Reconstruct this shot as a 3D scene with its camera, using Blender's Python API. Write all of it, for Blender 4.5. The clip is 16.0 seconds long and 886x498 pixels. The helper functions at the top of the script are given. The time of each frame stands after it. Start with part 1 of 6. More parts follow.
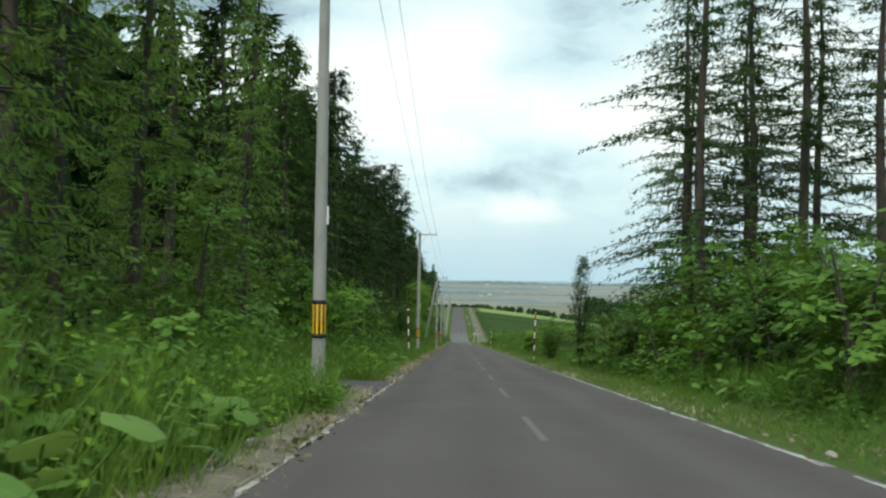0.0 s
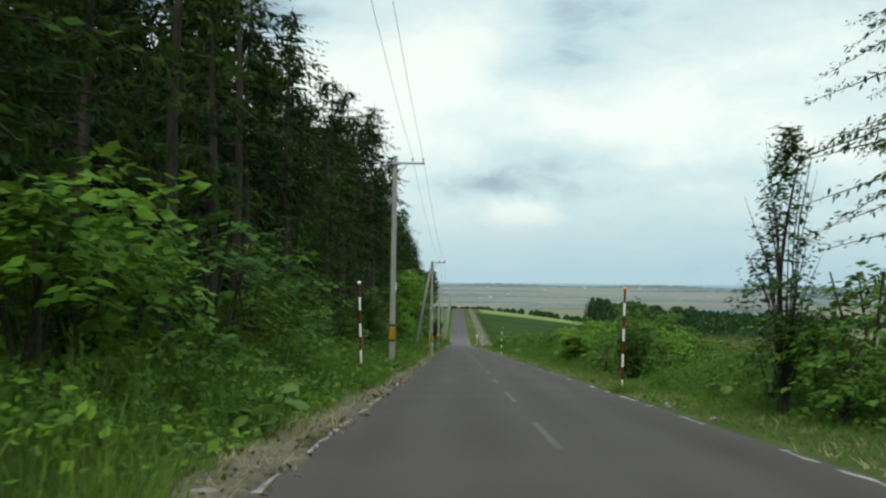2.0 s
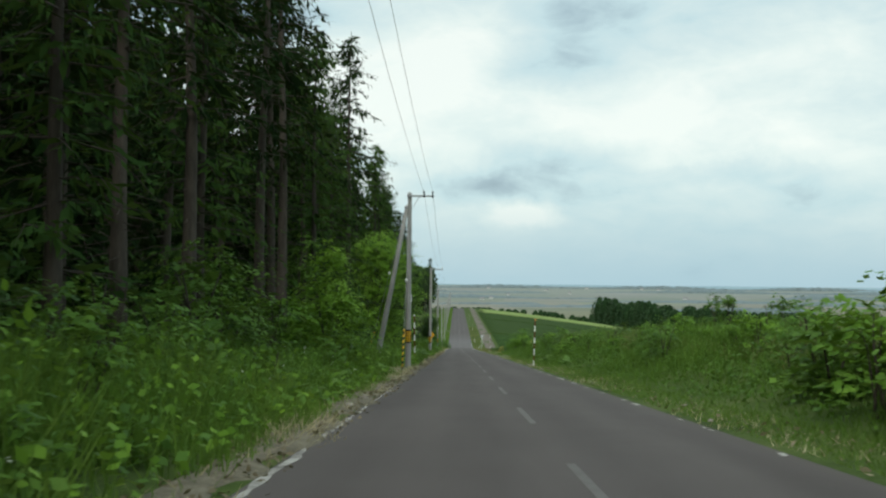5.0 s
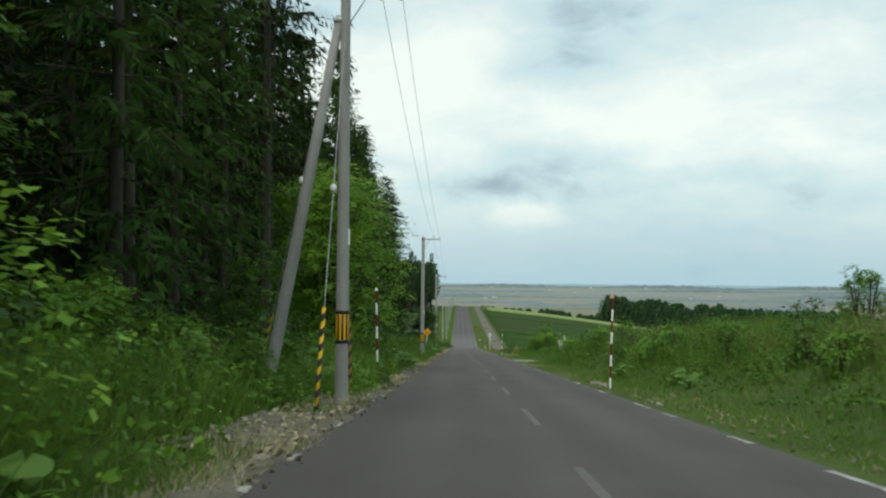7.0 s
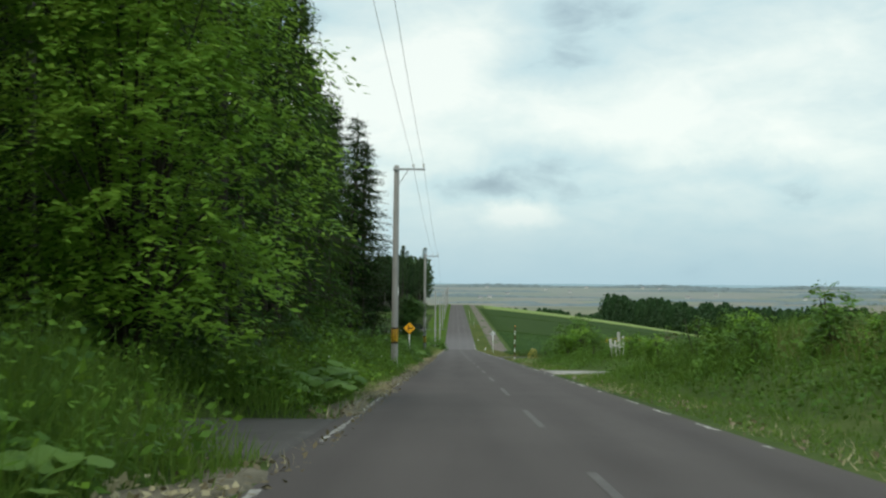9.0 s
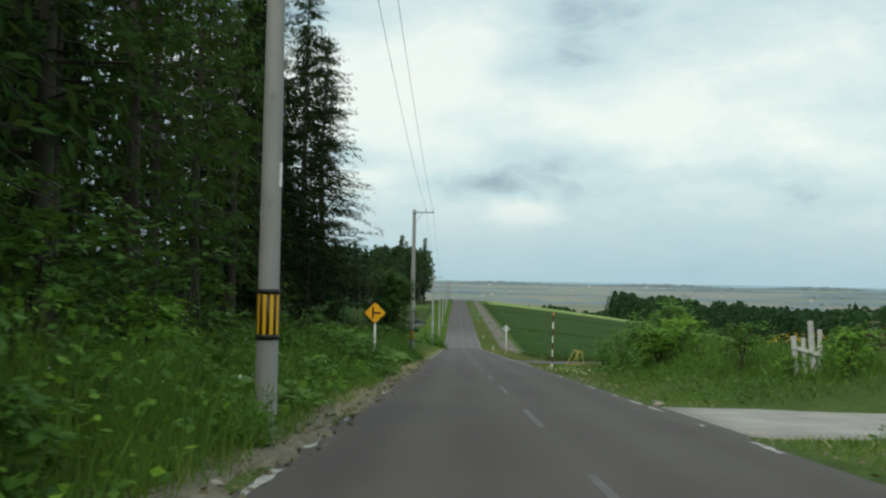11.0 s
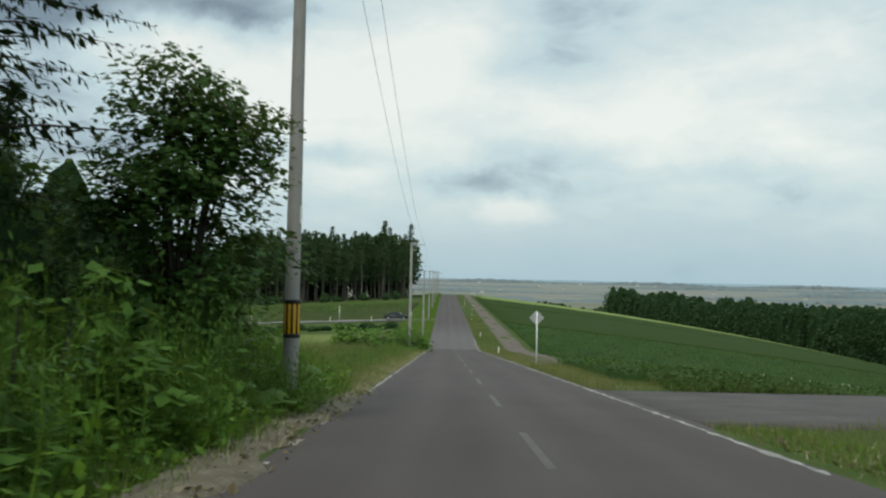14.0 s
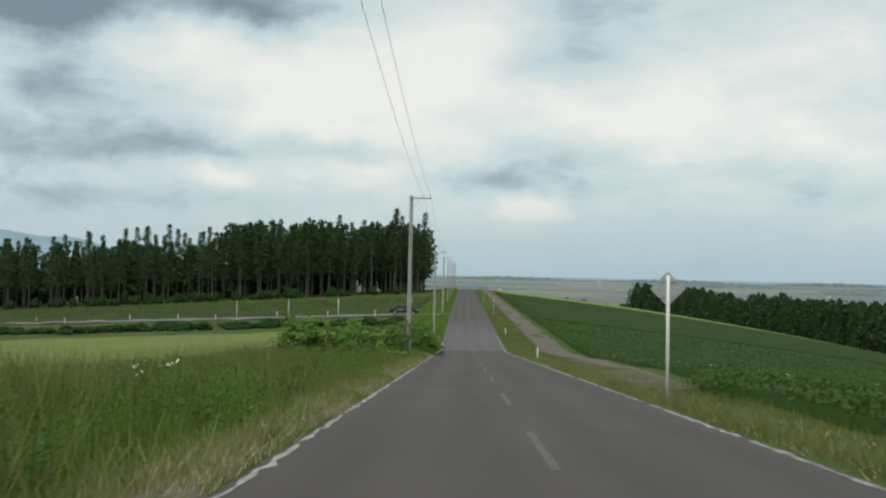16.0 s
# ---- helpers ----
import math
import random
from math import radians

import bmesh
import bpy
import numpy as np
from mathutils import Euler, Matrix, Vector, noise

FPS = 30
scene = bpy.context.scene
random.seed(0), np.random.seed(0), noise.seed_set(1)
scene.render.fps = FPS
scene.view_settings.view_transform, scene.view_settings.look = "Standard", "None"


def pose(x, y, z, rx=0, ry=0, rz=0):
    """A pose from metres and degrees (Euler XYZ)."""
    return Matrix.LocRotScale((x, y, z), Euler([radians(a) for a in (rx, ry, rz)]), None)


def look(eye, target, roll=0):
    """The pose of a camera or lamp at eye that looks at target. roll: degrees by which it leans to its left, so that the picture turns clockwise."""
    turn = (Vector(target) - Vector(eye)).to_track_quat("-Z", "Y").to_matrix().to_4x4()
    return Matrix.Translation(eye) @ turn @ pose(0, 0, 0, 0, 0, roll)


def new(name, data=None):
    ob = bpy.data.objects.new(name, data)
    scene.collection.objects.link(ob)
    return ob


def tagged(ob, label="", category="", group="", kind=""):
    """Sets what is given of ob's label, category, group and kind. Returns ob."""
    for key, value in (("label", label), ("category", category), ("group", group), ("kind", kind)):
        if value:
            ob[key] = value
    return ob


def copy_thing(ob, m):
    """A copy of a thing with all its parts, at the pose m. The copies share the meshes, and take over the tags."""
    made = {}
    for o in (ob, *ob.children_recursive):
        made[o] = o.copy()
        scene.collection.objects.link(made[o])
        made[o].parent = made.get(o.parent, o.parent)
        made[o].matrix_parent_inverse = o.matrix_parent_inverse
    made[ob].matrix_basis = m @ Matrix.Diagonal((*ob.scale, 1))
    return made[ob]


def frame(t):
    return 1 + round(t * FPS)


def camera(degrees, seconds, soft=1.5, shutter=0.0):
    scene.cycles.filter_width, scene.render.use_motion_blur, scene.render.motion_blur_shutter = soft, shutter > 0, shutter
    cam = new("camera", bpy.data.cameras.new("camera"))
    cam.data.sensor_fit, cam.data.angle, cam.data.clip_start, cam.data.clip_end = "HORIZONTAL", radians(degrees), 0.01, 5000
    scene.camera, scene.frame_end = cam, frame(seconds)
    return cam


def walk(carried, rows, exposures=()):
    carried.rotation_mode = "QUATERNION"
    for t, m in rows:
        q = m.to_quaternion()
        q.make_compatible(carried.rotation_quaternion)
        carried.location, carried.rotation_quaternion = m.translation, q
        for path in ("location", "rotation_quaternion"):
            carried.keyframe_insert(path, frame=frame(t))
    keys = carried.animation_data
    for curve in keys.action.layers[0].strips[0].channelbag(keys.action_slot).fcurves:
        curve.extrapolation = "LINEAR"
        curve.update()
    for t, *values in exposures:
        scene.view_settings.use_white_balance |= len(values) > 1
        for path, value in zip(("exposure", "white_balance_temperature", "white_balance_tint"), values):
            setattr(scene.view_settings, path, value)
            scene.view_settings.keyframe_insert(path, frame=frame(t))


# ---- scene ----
# ---- camera and its way ----
cam = camera(44.9, 16.0, soft=2.3, shutter=0.12)
GRADE = -0.0558
EYE = 1.22
# seconds, metres along the road, sideways, pitch, roll, yaw
DRIVE = [
    (0.0, -0.69, -1.06, 1.54, -0.9, 0.72), (0.5, 6.54, -1.09, 1.50, -0.8, 0.69), (1.0, 13.8, -1.11, 1.55, -0.8, 0.70),
    (1.5, 21.0, -1.12, 1.62, -0.6, 0.72), (2.0, 28.3, -1.12, 1.70, -0.6, 0.71), (2.5, 35.5, -1.11, 1.77, -0.6, 0.69),
    (3.0, 42.7, -1.10, 1.78, -0.6, 0.64), (3.5, 49.9, -1.09, 1.74, -0.6, 0.59), (4.0, 57.1, -1.06, 1.79, -0.6, 0.64),
    (5.2, 74.4, -1.02, 1.80, -0.55, 0.74),
    (6.5, 93.1, -0.98, 1.84, -0.5, 0.84), (7.0, 100.24, -0.97, 1.78, -0.5, 0.90), (7.5, 107.4, -0.98, 1.81, -0.6, 0.95),
    (8.0, 114.6, -1.0, 1.71, -0.5, 0.93), (8.5, 121.8, -1.05, 1.80, -0.5, 0.79), (9.0, 129.0, -1.10, 1.81, -0.4, 0.62),
    (10.2, 146.2, -1.10, 1.74, -0.8, 0.66),
    (11.5, 164.8, -1.09, 1.64, -1.1, 0.75), (12.0, 172.0, -1.08, 1.70, -1.1, 0.75), (12.5, 179.2, -1.06, 1.82, -1.05, 0.73),
    (13.0, 186.4, -1.03, 1.75, -1.2, 0.50), (13.5, 193.5, -1.03, 1.65, -1.2, 0.02), (14.0, 200.7, -1.03, 1.58, -1.2, 0.17),
    (14.5, 207.8, -1.03, 1.42, -1.2, 0.28), (15.0, 215.0, -1.01, 1.36, -1.3, 0.56), (15.5, 222.2, -0.98, 1.38, -1.25, 0.80),
    (16.0, 229.3, -0.94, 1.45, -1.2, 1.09)]
walk(cam, [(t, pose(x, y, EYE + GRADE * y, 90 + p, r, w)) for t, y, x, p, r, w in DRIVE],
     exposures=[(0.0, 0.34, 6500, 3), (0.5, 0.32, 6500, 3), (1.5, 0.22, 6500, 3), (2.5, 0.08, 6500, 3), (9.0, 0.10, 6500, 3), (12.5, -0.04, 6500, 4), (14.0, -0.06, 6600, 7), (16.0, -0.10, 6750, 10)])


# ---- node helpers ----
def nodes_of(owner):
    owner.use_nodes = True
    nt = owner.node_tree
    nt.nodes.clear()
    return nt


def nd(nt, kind, ins=None, **props):
    n = nt.nodes.new(kind)
    p = props
    if "operation" in p:
        n.operation = p["operation"]
    if "use_clamp" in p:
        n.use_clamp = p["use_clamp"]
    if "data_type" in p:
        n.data_type = p["data_type"]
    if "blend_type" in p:
        n.blend_type = p["blend_type"]
    if "interpolation_type" in p:
        n.interpolation_type = p["interpolation_type"]
    if "distance" in p:
        n.distance = p["distance"]
    if "sky_type" in p:
        n.sky_type, n.sun_disc, n.sun_elevation, n.sun_rotation = p["sky_type"], p["sun_disc"], p["sun_elevation"], p["sun_rotation"]
        n.air_density, n.dust_density, n.ozone_density = p["air_density"], p["dust_density"], p["ozone_density"]
    for k, v in (ins or {}).items():
        sock = n.inputs[k]
        if isinstance(v, bpy.types.NodeSocket):
            nt.links.new(v, sock)
        else:
            sock.default_value = v
    return n


def mth(nt, op, a, b=0.0, c=0.0, clamp=False):
    n = nd(nt, "ShaderNodeMath", {0: a, 1: b, 2: c}, operation=op, use_clamp=clamp)
    return n.outputs[0]


def ramp(nt, fac, stops):
    n = nd(nt, "ShaderNodeValToRGB", {0: fac})
    el = n.color_ramp.elements
    while len(el) < len(stops):
        el.new(0.5)
    for e, (p, c) in zip(el, stops):
        e.position, e.color = p, (*c, 1.0)
    return n.outputs[0]


def mix(nt, f, a, b, mode="MIX"):
    n = nd(nt, "ShaderNodeMix", data_type="RGBA", blend_type=mode)
    for sock, v in ((n.inputs[0], f), (n.inputs[6], a), (n.inputs[7], b)):
        if isinstance(v, bpy.types.NodeSocket):
            nt.links.new(v, sock)
        else:
            sock.default_value = v if not isinstance(v, tuple) or len(v) == 4 else (*v, 1.0)
    return n.outputs[2]


def noise_tex(nt, vec, scale, detail=4.0, rough=0.55, dist=0.0):
    return nd(nt, "ShaderNodeTexNoise", {"Vector": vec, "Scale": scale, "Detail": detail, "Roughness": rough, "Distortion": dist}).outputs[0]


# ---- sky: broken cloud over a pale blue ground, veiled sun ----
SUN_EL, SUN_AZ = 52.0, 200.0
world = bpy.data.worlds.new("sky")
scene.world = world
nt = nodes_of(world)
way = nd(nt, "ShaderNodeTexCoord").outputs["Generated"]
sky = nd(nt, "ShaderNodeTexSky", sky_type="NISHITA", sun_disc=False, sun_elevation=radians(SUN_EL), sun_rotation=radians(SUN_AZ),
         air_density=1.0, dust_density=1.5, ozone_density=1.0).outputs[0]
sky_blue = nd(nt, "ShaderNodeVectorMath", {0: sky, 3: 0.10}, operation="SCALE").outputs[0]
sep = nd(nt, "ShaderNodeSeparateXYZ", {0: way})
squash = nd(nt, "ShaderNodeMapping", {0: way, 3: (1.0, 1.0, 2.3)}).outputs[0]
big = noise_tex(nt, squash, 6.5, 7.0, 0.55, 0.3)
fine = noise_tex(nt, squash, 17.0, 7.0, 0.58, 0.5)
wob = nd(nt, "ShaderNodeTexNoise", {"Vector": way, "Scale": 14.0, "Detail": 6.0, "Roughness": 0.6}).outputs[1]
wob = nd(nt, "ShaderNodeVectorMath", {0: nd(nt, "ShaderNodeVectorMath", {0: wob, 1: (0.5, 0.5, 0.5)}, operation="SUBTRACT").outputs[0], 3: 0.045}, operation="SCALE").outputs[0]
bent = nd(nt, "ShaderNodeVectorMath", {0: nd(nt, "ShaderNodeVectorMath", {0: way, 1: wob}, operation="ADD").outputs[0]}, operation="NORMALIZE").outputs[0]
cover = mth(nt, "ADD", mth(nt, "MULTIPLY", mth(nt, "SUBTRACT", big, 0.5), 0.85), mth(nt, "MULTIPLY", mth(nt, "SUBTRACT", fine, 0.5), 0.50))
# larger cloud masses: azimuth and height in degrees, half width and half height, weight (bright heaps and grey bases)
for az, el, wide, high, weight in [(-10.8, 11.0, 14.7, 3.8, 0.46), (-3.3, 8.6, 11.3, 4.8, 0.46), (10.1, 8.9, 11.3, 4.3, 0.41), (18.5, 11.3, 7.4, 3.1, 0.32), (-13.4, 5.2, 3.0, 1.4, 0.49), (-5.1, 5.3, 4.4, 1.4, 0.27),
                                  (3.6, 3.6, 3.0, 1.2, 0.62), (-9.9, 7.7, 5.2, 1.8, 0.30), (17.2, 7.7, 8.6, 3.1, 0.22), (0.3, 12.7, 6.1, 2.6, 0.27), (-21.7, 14.2, 9.1, 5.1, -0.93), (-11.4, 13.7, 6.1, 2.1, -0.62),
                                  (-20.1, 9.1, 8.3, 2.0, -0.40), (-18.2, 6.5, 11.3, 2.1, -0.43), (-16.5, 3.7, 16.4, 2.0, -0.25), (4.5, 11.3, 6.4, 2.3, -0.20), (2.1, 5.2, 10.0, 1.2, -0.30), (5.7, 6.5, 6.5, 1.6, -0.26),
                                  (-5.7, 6.6, 6.6, 1.0, -0.25), (19.9, 4.1, 5.6, 1.4, -0.22), (13.9, 5.6, 7.4, 1.2, -0.19), (7.2, 13.9, 8.6, 2.1, -0.19)]:
    a, e = radians(az), radians(el)
    d = (math.sin(a) * math.cos(e), math.cos(a) * math.cos(e), math.sin(e))
    off = nd(nt, "ShaderNodeVectorMath", {0: bent, 1: d}, operation="SUBTRACT").outputs[0]
    off = nd(nt, "ShaderNodeVectorMath", {0: off, 1: (1 / radians(wide), 1 / radians(wide), 1 / radians(high))}, operation="MULTIPLY").outputs[0]
    far_off = nd(nt, "ShaderNodeVectorMath", {0: off}, operation="LENGTH").outputs["Value"]
    m = nd(nt, "ShaderNodeMapRange", {0: far_off, 1: 0.0, 2: 1.0, 3: weight, 4: 0.0}, interpolation_type="SMOOTHSTEP").outputs[0]
    cover = mth(nt, "ADD", cover, m)
tone = mth(nt, "ADD", cover, 0.56, clamp=True)
cloud = ramp(nt, tone, [(0.0, (0.22, 0.29, 0.35)), (0.22, (0.40, 0.51, 0.58)), (0.42, (0.60, 0.75, 0.80)), (0.62, (0.71, 0.82, 0.84)), (0.80, (0.82, 0.90, 0.89)), (1.0, (0.95, 0.98, 0.95))])
cloud = mix(nt, 0.12, cloud, sky_blue)
veil = nd(nt, "ShaderNodeMapRange", {0: sep.outputs[2], 1: -0.01, 2: 0.10, 3: 0.92, 4: 0.0}, interpolation_type="SMOOTHSTEP").outputs[0]
cloud = mix(nt, veil, cloud, (0.41, 0.565, 0.66, 1))
bg = nd(nt, "ShaderNodeBackground", {0: cloud, 1: 1.0})
nd(nt, "ShaderNodeOutputWorld", {0: bg.outputs[0]})

sun_data = bpy.data.lights.new("sun", "SUN")
sun_data.energy, sun_data.angle, sun_data.color = 1.95, radians(16), (1.0, 0.96, 0.88)
sun = new("sun", sun_data)
az, el = radians(SUN_AZ), radians(SUN_EL)
sun.matrix_world = look((0, 0, 60), (-math.sin(az) * math.cos(el) * 10, -math.cos(az) * math.cos(el) * 10, 60 - math.sin(el) * 10))
tagged(sun, kind="structure")


# ---- materials ----
def surface(name, stops, scale=3.0, detail=5.0, rough=0.8, bump=0.0, bump_scale=20.0, fine_mix=0.3, metal=0.0, spec=0.3, per_object=0.0, stretch=(1, 1, 1)):
    """A grained surface: colour stops over broad noise, a finer grain over that, and relief."""
    mat = bpy.data.materials.new(name)
    nt = nodes_of(mat)
    pos = nd(nt, "ShaderNodeTexCoord").outputs["Object"]
    pos = nd(nt, "ShaderNodeMapping", {0: pos, 3: stretch}).outputs[0]
    f = noise_tex(nt, pos, scale, detail, 0.6)
    g = noise_tex(nt, pos, bump_scale, 3.0, 0.6)
    fac = mth(nt, "ADD", mth(nt, "MULTIPLY", f, 1 - fine_mix), mth(nt, "MULTIPLY", g, fine_mix))
    if per_object:
        rnd = nd(nt, "ShaderNodeObjectInfo").outputs["Random"]
        fac = mth(nt, "ADD", fac, mth(nt, "MULTIPLY", mth(nt, "SUBTRACT", rnd, 0.5), per_object))
    col = ramp(nt, fac, stops)
    b = nd(nt, "ShaderNodeBsdfPrincipled", {"Base Color": col, "Roughness": rough, "Metallic": metal, "Specular IOR Level": spec})
    if bump:
        bp = nd(nt, "ShaderNodeBump", {"Height": g, "Strength": bump, "Distance": 0.02})
        nt.links.new(bp.outputs[0], b.inputs["Normal"])
    nd(nt, "ShaderNodeOutputMaterial", {0: b.outputs[0]})
    return mat


def leafy(name, dark, mid, light, through_light=0.35, rough=0.6, clump=0.5, spec=0.2):
    """Leaves: each its own shade, clumps lighter and darker, some light coming through."""
    mat = bpy.data.materials.new(name)
    nt = nodes_of(mat)
    isl = nd(nt, "ShaderNodeNewGeometry").outputs["Random Per Island"]
    rnd = nd(nt, "ShaderNodeObjectInfo").outputs["Random"]
    pos = nd(nt, "ShaderNodeTexCoord").outputs["Object"]
    n = noise_tex(nt, pos, clump, 3.0, 0.6)
    f = mth(nt, "ADD", mth(nt, "MULTIPLY", isl, 0.26), mth(nt, "MULTIPLY", n, 0.80))
    f = mth(nt, "ADD", f, mth(nt, "MULTIPLY", mth(nt, "SUBTRACT", rnd, 0.5), 0.22))
    col = ramp(nt, f, [(0.12, dark), (0.5, mid), (0.92, light)])
    b = nd(nt, "ShaderNodeBsdfPrincipled", {"Base Color": col, "Roughness": rough, "Specular IOR Level": spec})
    tr = nd(nt, "ShaderNodeBsdfTranslucent", {"Color": mix(nt, 0.35, col, (0.30, 0.37, 0.07, 1))})
    mx = nd(nt, "ShaderNodeMixShader", {0: through_light, 1: b.outputs[0], 2: tr.outputs[0]})
    nd(nt, "ShaderNodeOutputMaterial", {0: mx.outputs[0]})
    return mat


def plain(name, col, rough=0.5, metal=0.0, wear=0.15, scale=9.0):
    c0 = tuple(v * (1 - wear) for v in col)
    c1 = tuple(min(1, v * (1 + wear * 0.5)) for v in col)
    return surface(name, [(0.3, c0), (0.7, c1)], scale=scale, rough=rough, metal=metal, bump=0.08, bump_scale=40)


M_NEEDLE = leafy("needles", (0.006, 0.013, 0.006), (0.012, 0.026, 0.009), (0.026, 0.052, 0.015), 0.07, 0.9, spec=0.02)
M_LARCH = leafy("larch_needles", (0.016, 0.040, 0.012), (0.037, 0.080, 0.020), (0.078, 0.142, 0.033), 0.22, 0.85, spec=0.03)
M_SPRUCE = leafy("spruce_needles", (0.012, 0.028, 0.010), (0.024, 0.052, 0.016), (0.046, 0.090, 0.024), 0.12, 0.85, spec=0.05)
M_LARCH_YOUNG = leafy("young_larch_needles", (0.045, 0.100, 0.020), (0.095, 0.185, 0.036), (0.160, 0.275, 0.060), 0.50, 0.7, spec=0.1)
M_LEAF = leafy("leaves", (0.026, 0.064, 0.010), (0.070, 0.155, 0.020), (0.150, 0.275, 0.038), 0.28)
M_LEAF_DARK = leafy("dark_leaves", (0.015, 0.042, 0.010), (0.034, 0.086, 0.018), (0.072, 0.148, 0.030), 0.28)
M_GRASS = leafy("grass_blades", (0.042, 0.090, 0.013), (0.092, 0.182, 0.025), (0.190, 0.280, 0.052), 0.40, clump=0.35)
M_STRAW = leafy("dry_grass", (0.24, 0.20, 0.12), (0.42, 0.37, 0.23), (0.60, 0.55, 0.38), 0.3)
M_BRIGHT = leafy("bright_leaves", (0.048, 0.115, 0.010), (0.112, 0.235, 0.021), (0.225, 0.385, 0.040), 0.32)
M_TREE = leafy("tree_leaves", (0.070, 0.150, 0.016), (0.170, 0.330, 0.034), (0.310, 0.480, 0.068), 0.40, clump=0.9)
M_REED = leafy("reedy_grass", (0.055, 0.075, 0.020), (0.130, 0.150, 0.045), (0.250, 0.235, 0.110), 0.32, clump=0.2)
# pale blue-grey: the haze of distance is put into the trees' colour
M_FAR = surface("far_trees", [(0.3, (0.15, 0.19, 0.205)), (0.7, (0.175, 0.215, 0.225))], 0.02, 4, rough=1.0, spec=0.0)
M_FOREST = leafy("forest_green", (0.015, 0.036, 0.016), (0.030, 0.064, 0.025), (0.062, 0.108, 0.038), 0.12, clump=0.08)
# coloured darker than the sprays, to paint in the shade within the crowns
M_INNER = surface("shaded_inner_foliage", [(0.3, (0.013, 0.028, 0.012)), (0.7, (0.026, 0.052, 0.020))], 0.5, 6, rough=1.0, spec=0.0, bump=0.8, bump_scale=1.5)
M_WOOD = leafy("wood_green", (0.018, 0.044, 0.017), (0.036, 0.074, 0.028), (0.066, 0.116, 0.042), 0.2, clump=0.08)
M_LITTER = leafy("litter", (0.06, 0.045, 0.028), (0.13, 0.105, 0.065), (0.28, 0.24, 0.16), 0.15)
M_BOARD = surface("weathered_board", [(0.3, (0.30, 0.29, 0.27)), (0.5, (0.52, 0.51, 0.48)), (0.75, (0.70, 0.69, 0.66))], 6.0, bump=0.5, bump_scale=30, rough=0.9, stretch=(1, 1, 0.2))
M_FUKI = leafy("butterbur", (0.055, 0.12, 0.022), (0.095, 0.19, 0.036), (0.17, 0.28, 0.065), 0.34, clump=1.5)
M_CROP = leafy("crop_leaves", (0.024, 0.060, 0.014), (0.042, 0.092, 0.021), (0.074, 0.132, 0.032), 0.25, clump=0.12)
M_FLOWER = plain("white_petals", (0.80, 0.80, 0.72), 0.6)
M_BARK = surface("bark", [(0.3, (0.030, 0.025, 0.020)), (0.6, (0.075, 0.062, 0.050)), (0.8, (0.13, 0.11, 0.09))], 5.0, bump=0.6, bump_scale=22, rough=0.95, stretch=(1, 1, 0.25))
M_BARK_PALE = surface("pale_bark", [(0.3, (0.032, 0.029, 0.024)), (0.6, (0.060, 0.055, 0.046)), (0.85, (0.17, 0.16, 0.14))], 4.0, bump=0.4, bump_scale=18, rough=0.9, stretch=(1, 1, 0.3), per_object=0.4)
M_CONCRETE = surface("pole_concrete", [(0.3, (0.20, 0.195, 0.185)), (0.5, (0.29, 0.285, 0.27)), (0.75, (0.36, 0.355, 0.34))], 3.0, bump=0.25, bump_scale=60, rough=0.85, per_object=0.15, stretch=(1, 1, 0.35))
M_STEEL = surface("galvanised_steel", [(0.3, (0.30, 0.31, 0.32)), (0.7, (0.48, 0.49, 0.50))], 12.0, rough=0.5, metal=0.7)
M_WIRE = plain("wire_black", (0.035, 0.037, 0.04), 0.6)
M_BLACK = plain("black_plastic", (0.018, 0.018, 0.018), 0.5)
M_BROWN = plain("band_brown", (0.075, 0.022, 0.018), 0.5)
M_YELLOW = plain("band_yellow", (0.72, 0.44, 0.02), 0.45)
M_TRESTLE = plain("trestle_yellow", (0.50, 0.38, 0.055), 0.5)
M_SIGN = plain("sign_yellow", (0.80, 0.40, 0.015), 0.4, wear=0.1)
M_WHITE = plain("white_paint", (0.86, 0.86, 0.84), 0.45)
M_RED = plain("pole_red", (0.13, 0.014, 0.013), 0.5)
M_ORANGE = plain("reflector_orange", (0.85, 0.34, 0.08), 0.3)
M_ALU = plain("sign_back", (0.42, 0.43, 0.44), 0.5, 0.4)
M_PORCELAIN = plain("porcelain", (0.72, 0.72, 0.70), 0.2)
M_STONE = surface("verge_stone", [(0.3, (0.17, 0.15, 0.13)), (0.7, (0.34, 0.31, 0.27))], 9, bump=0.5, bump_scale=40, rough=0.95, per_object=0.3)
M_SOIL = surface("edge_soil", [(0.3, (0.060, 0.054, 0.038)), (0.5, (0.135, 0.120, 0.086)), (0.75, (0.28, 0.25, 0.19))], 2.2, 8, bump=0.9, bump_scale=16, rough=0.98, fine_mix=0.45)
M_DIRT = surface("dirt", [(0.3, (0.085, 0.07, 0.058)), (0.55, (0.135, 0.115, 0.095)), (0.8, (0.20, 0.175, 0.145))], 0.8, 8, bump=0.5, bump_scale=14, rough=0.95)
M_APRON = surface("apron_asphalt", [(0.3, (0.058, 0.053, 0.051)), (0.55, (0.088, 0.081, 0.078)), (0.8, (0.165, 0.155, 0.145))], 0.9, 8, bump=0.4, bump_scale=45, rough=0.9)
M_SIDE = surface("side_road_asphalt", [(0.3, (0.125, 0.12, 0.115)), (0.55, (0.165, 0.16, 0.152)), (0.8, (0.21, 0.20, 0.19))], 0.5, 8, bump=0.4, bump_scale=30, rough=0.9)
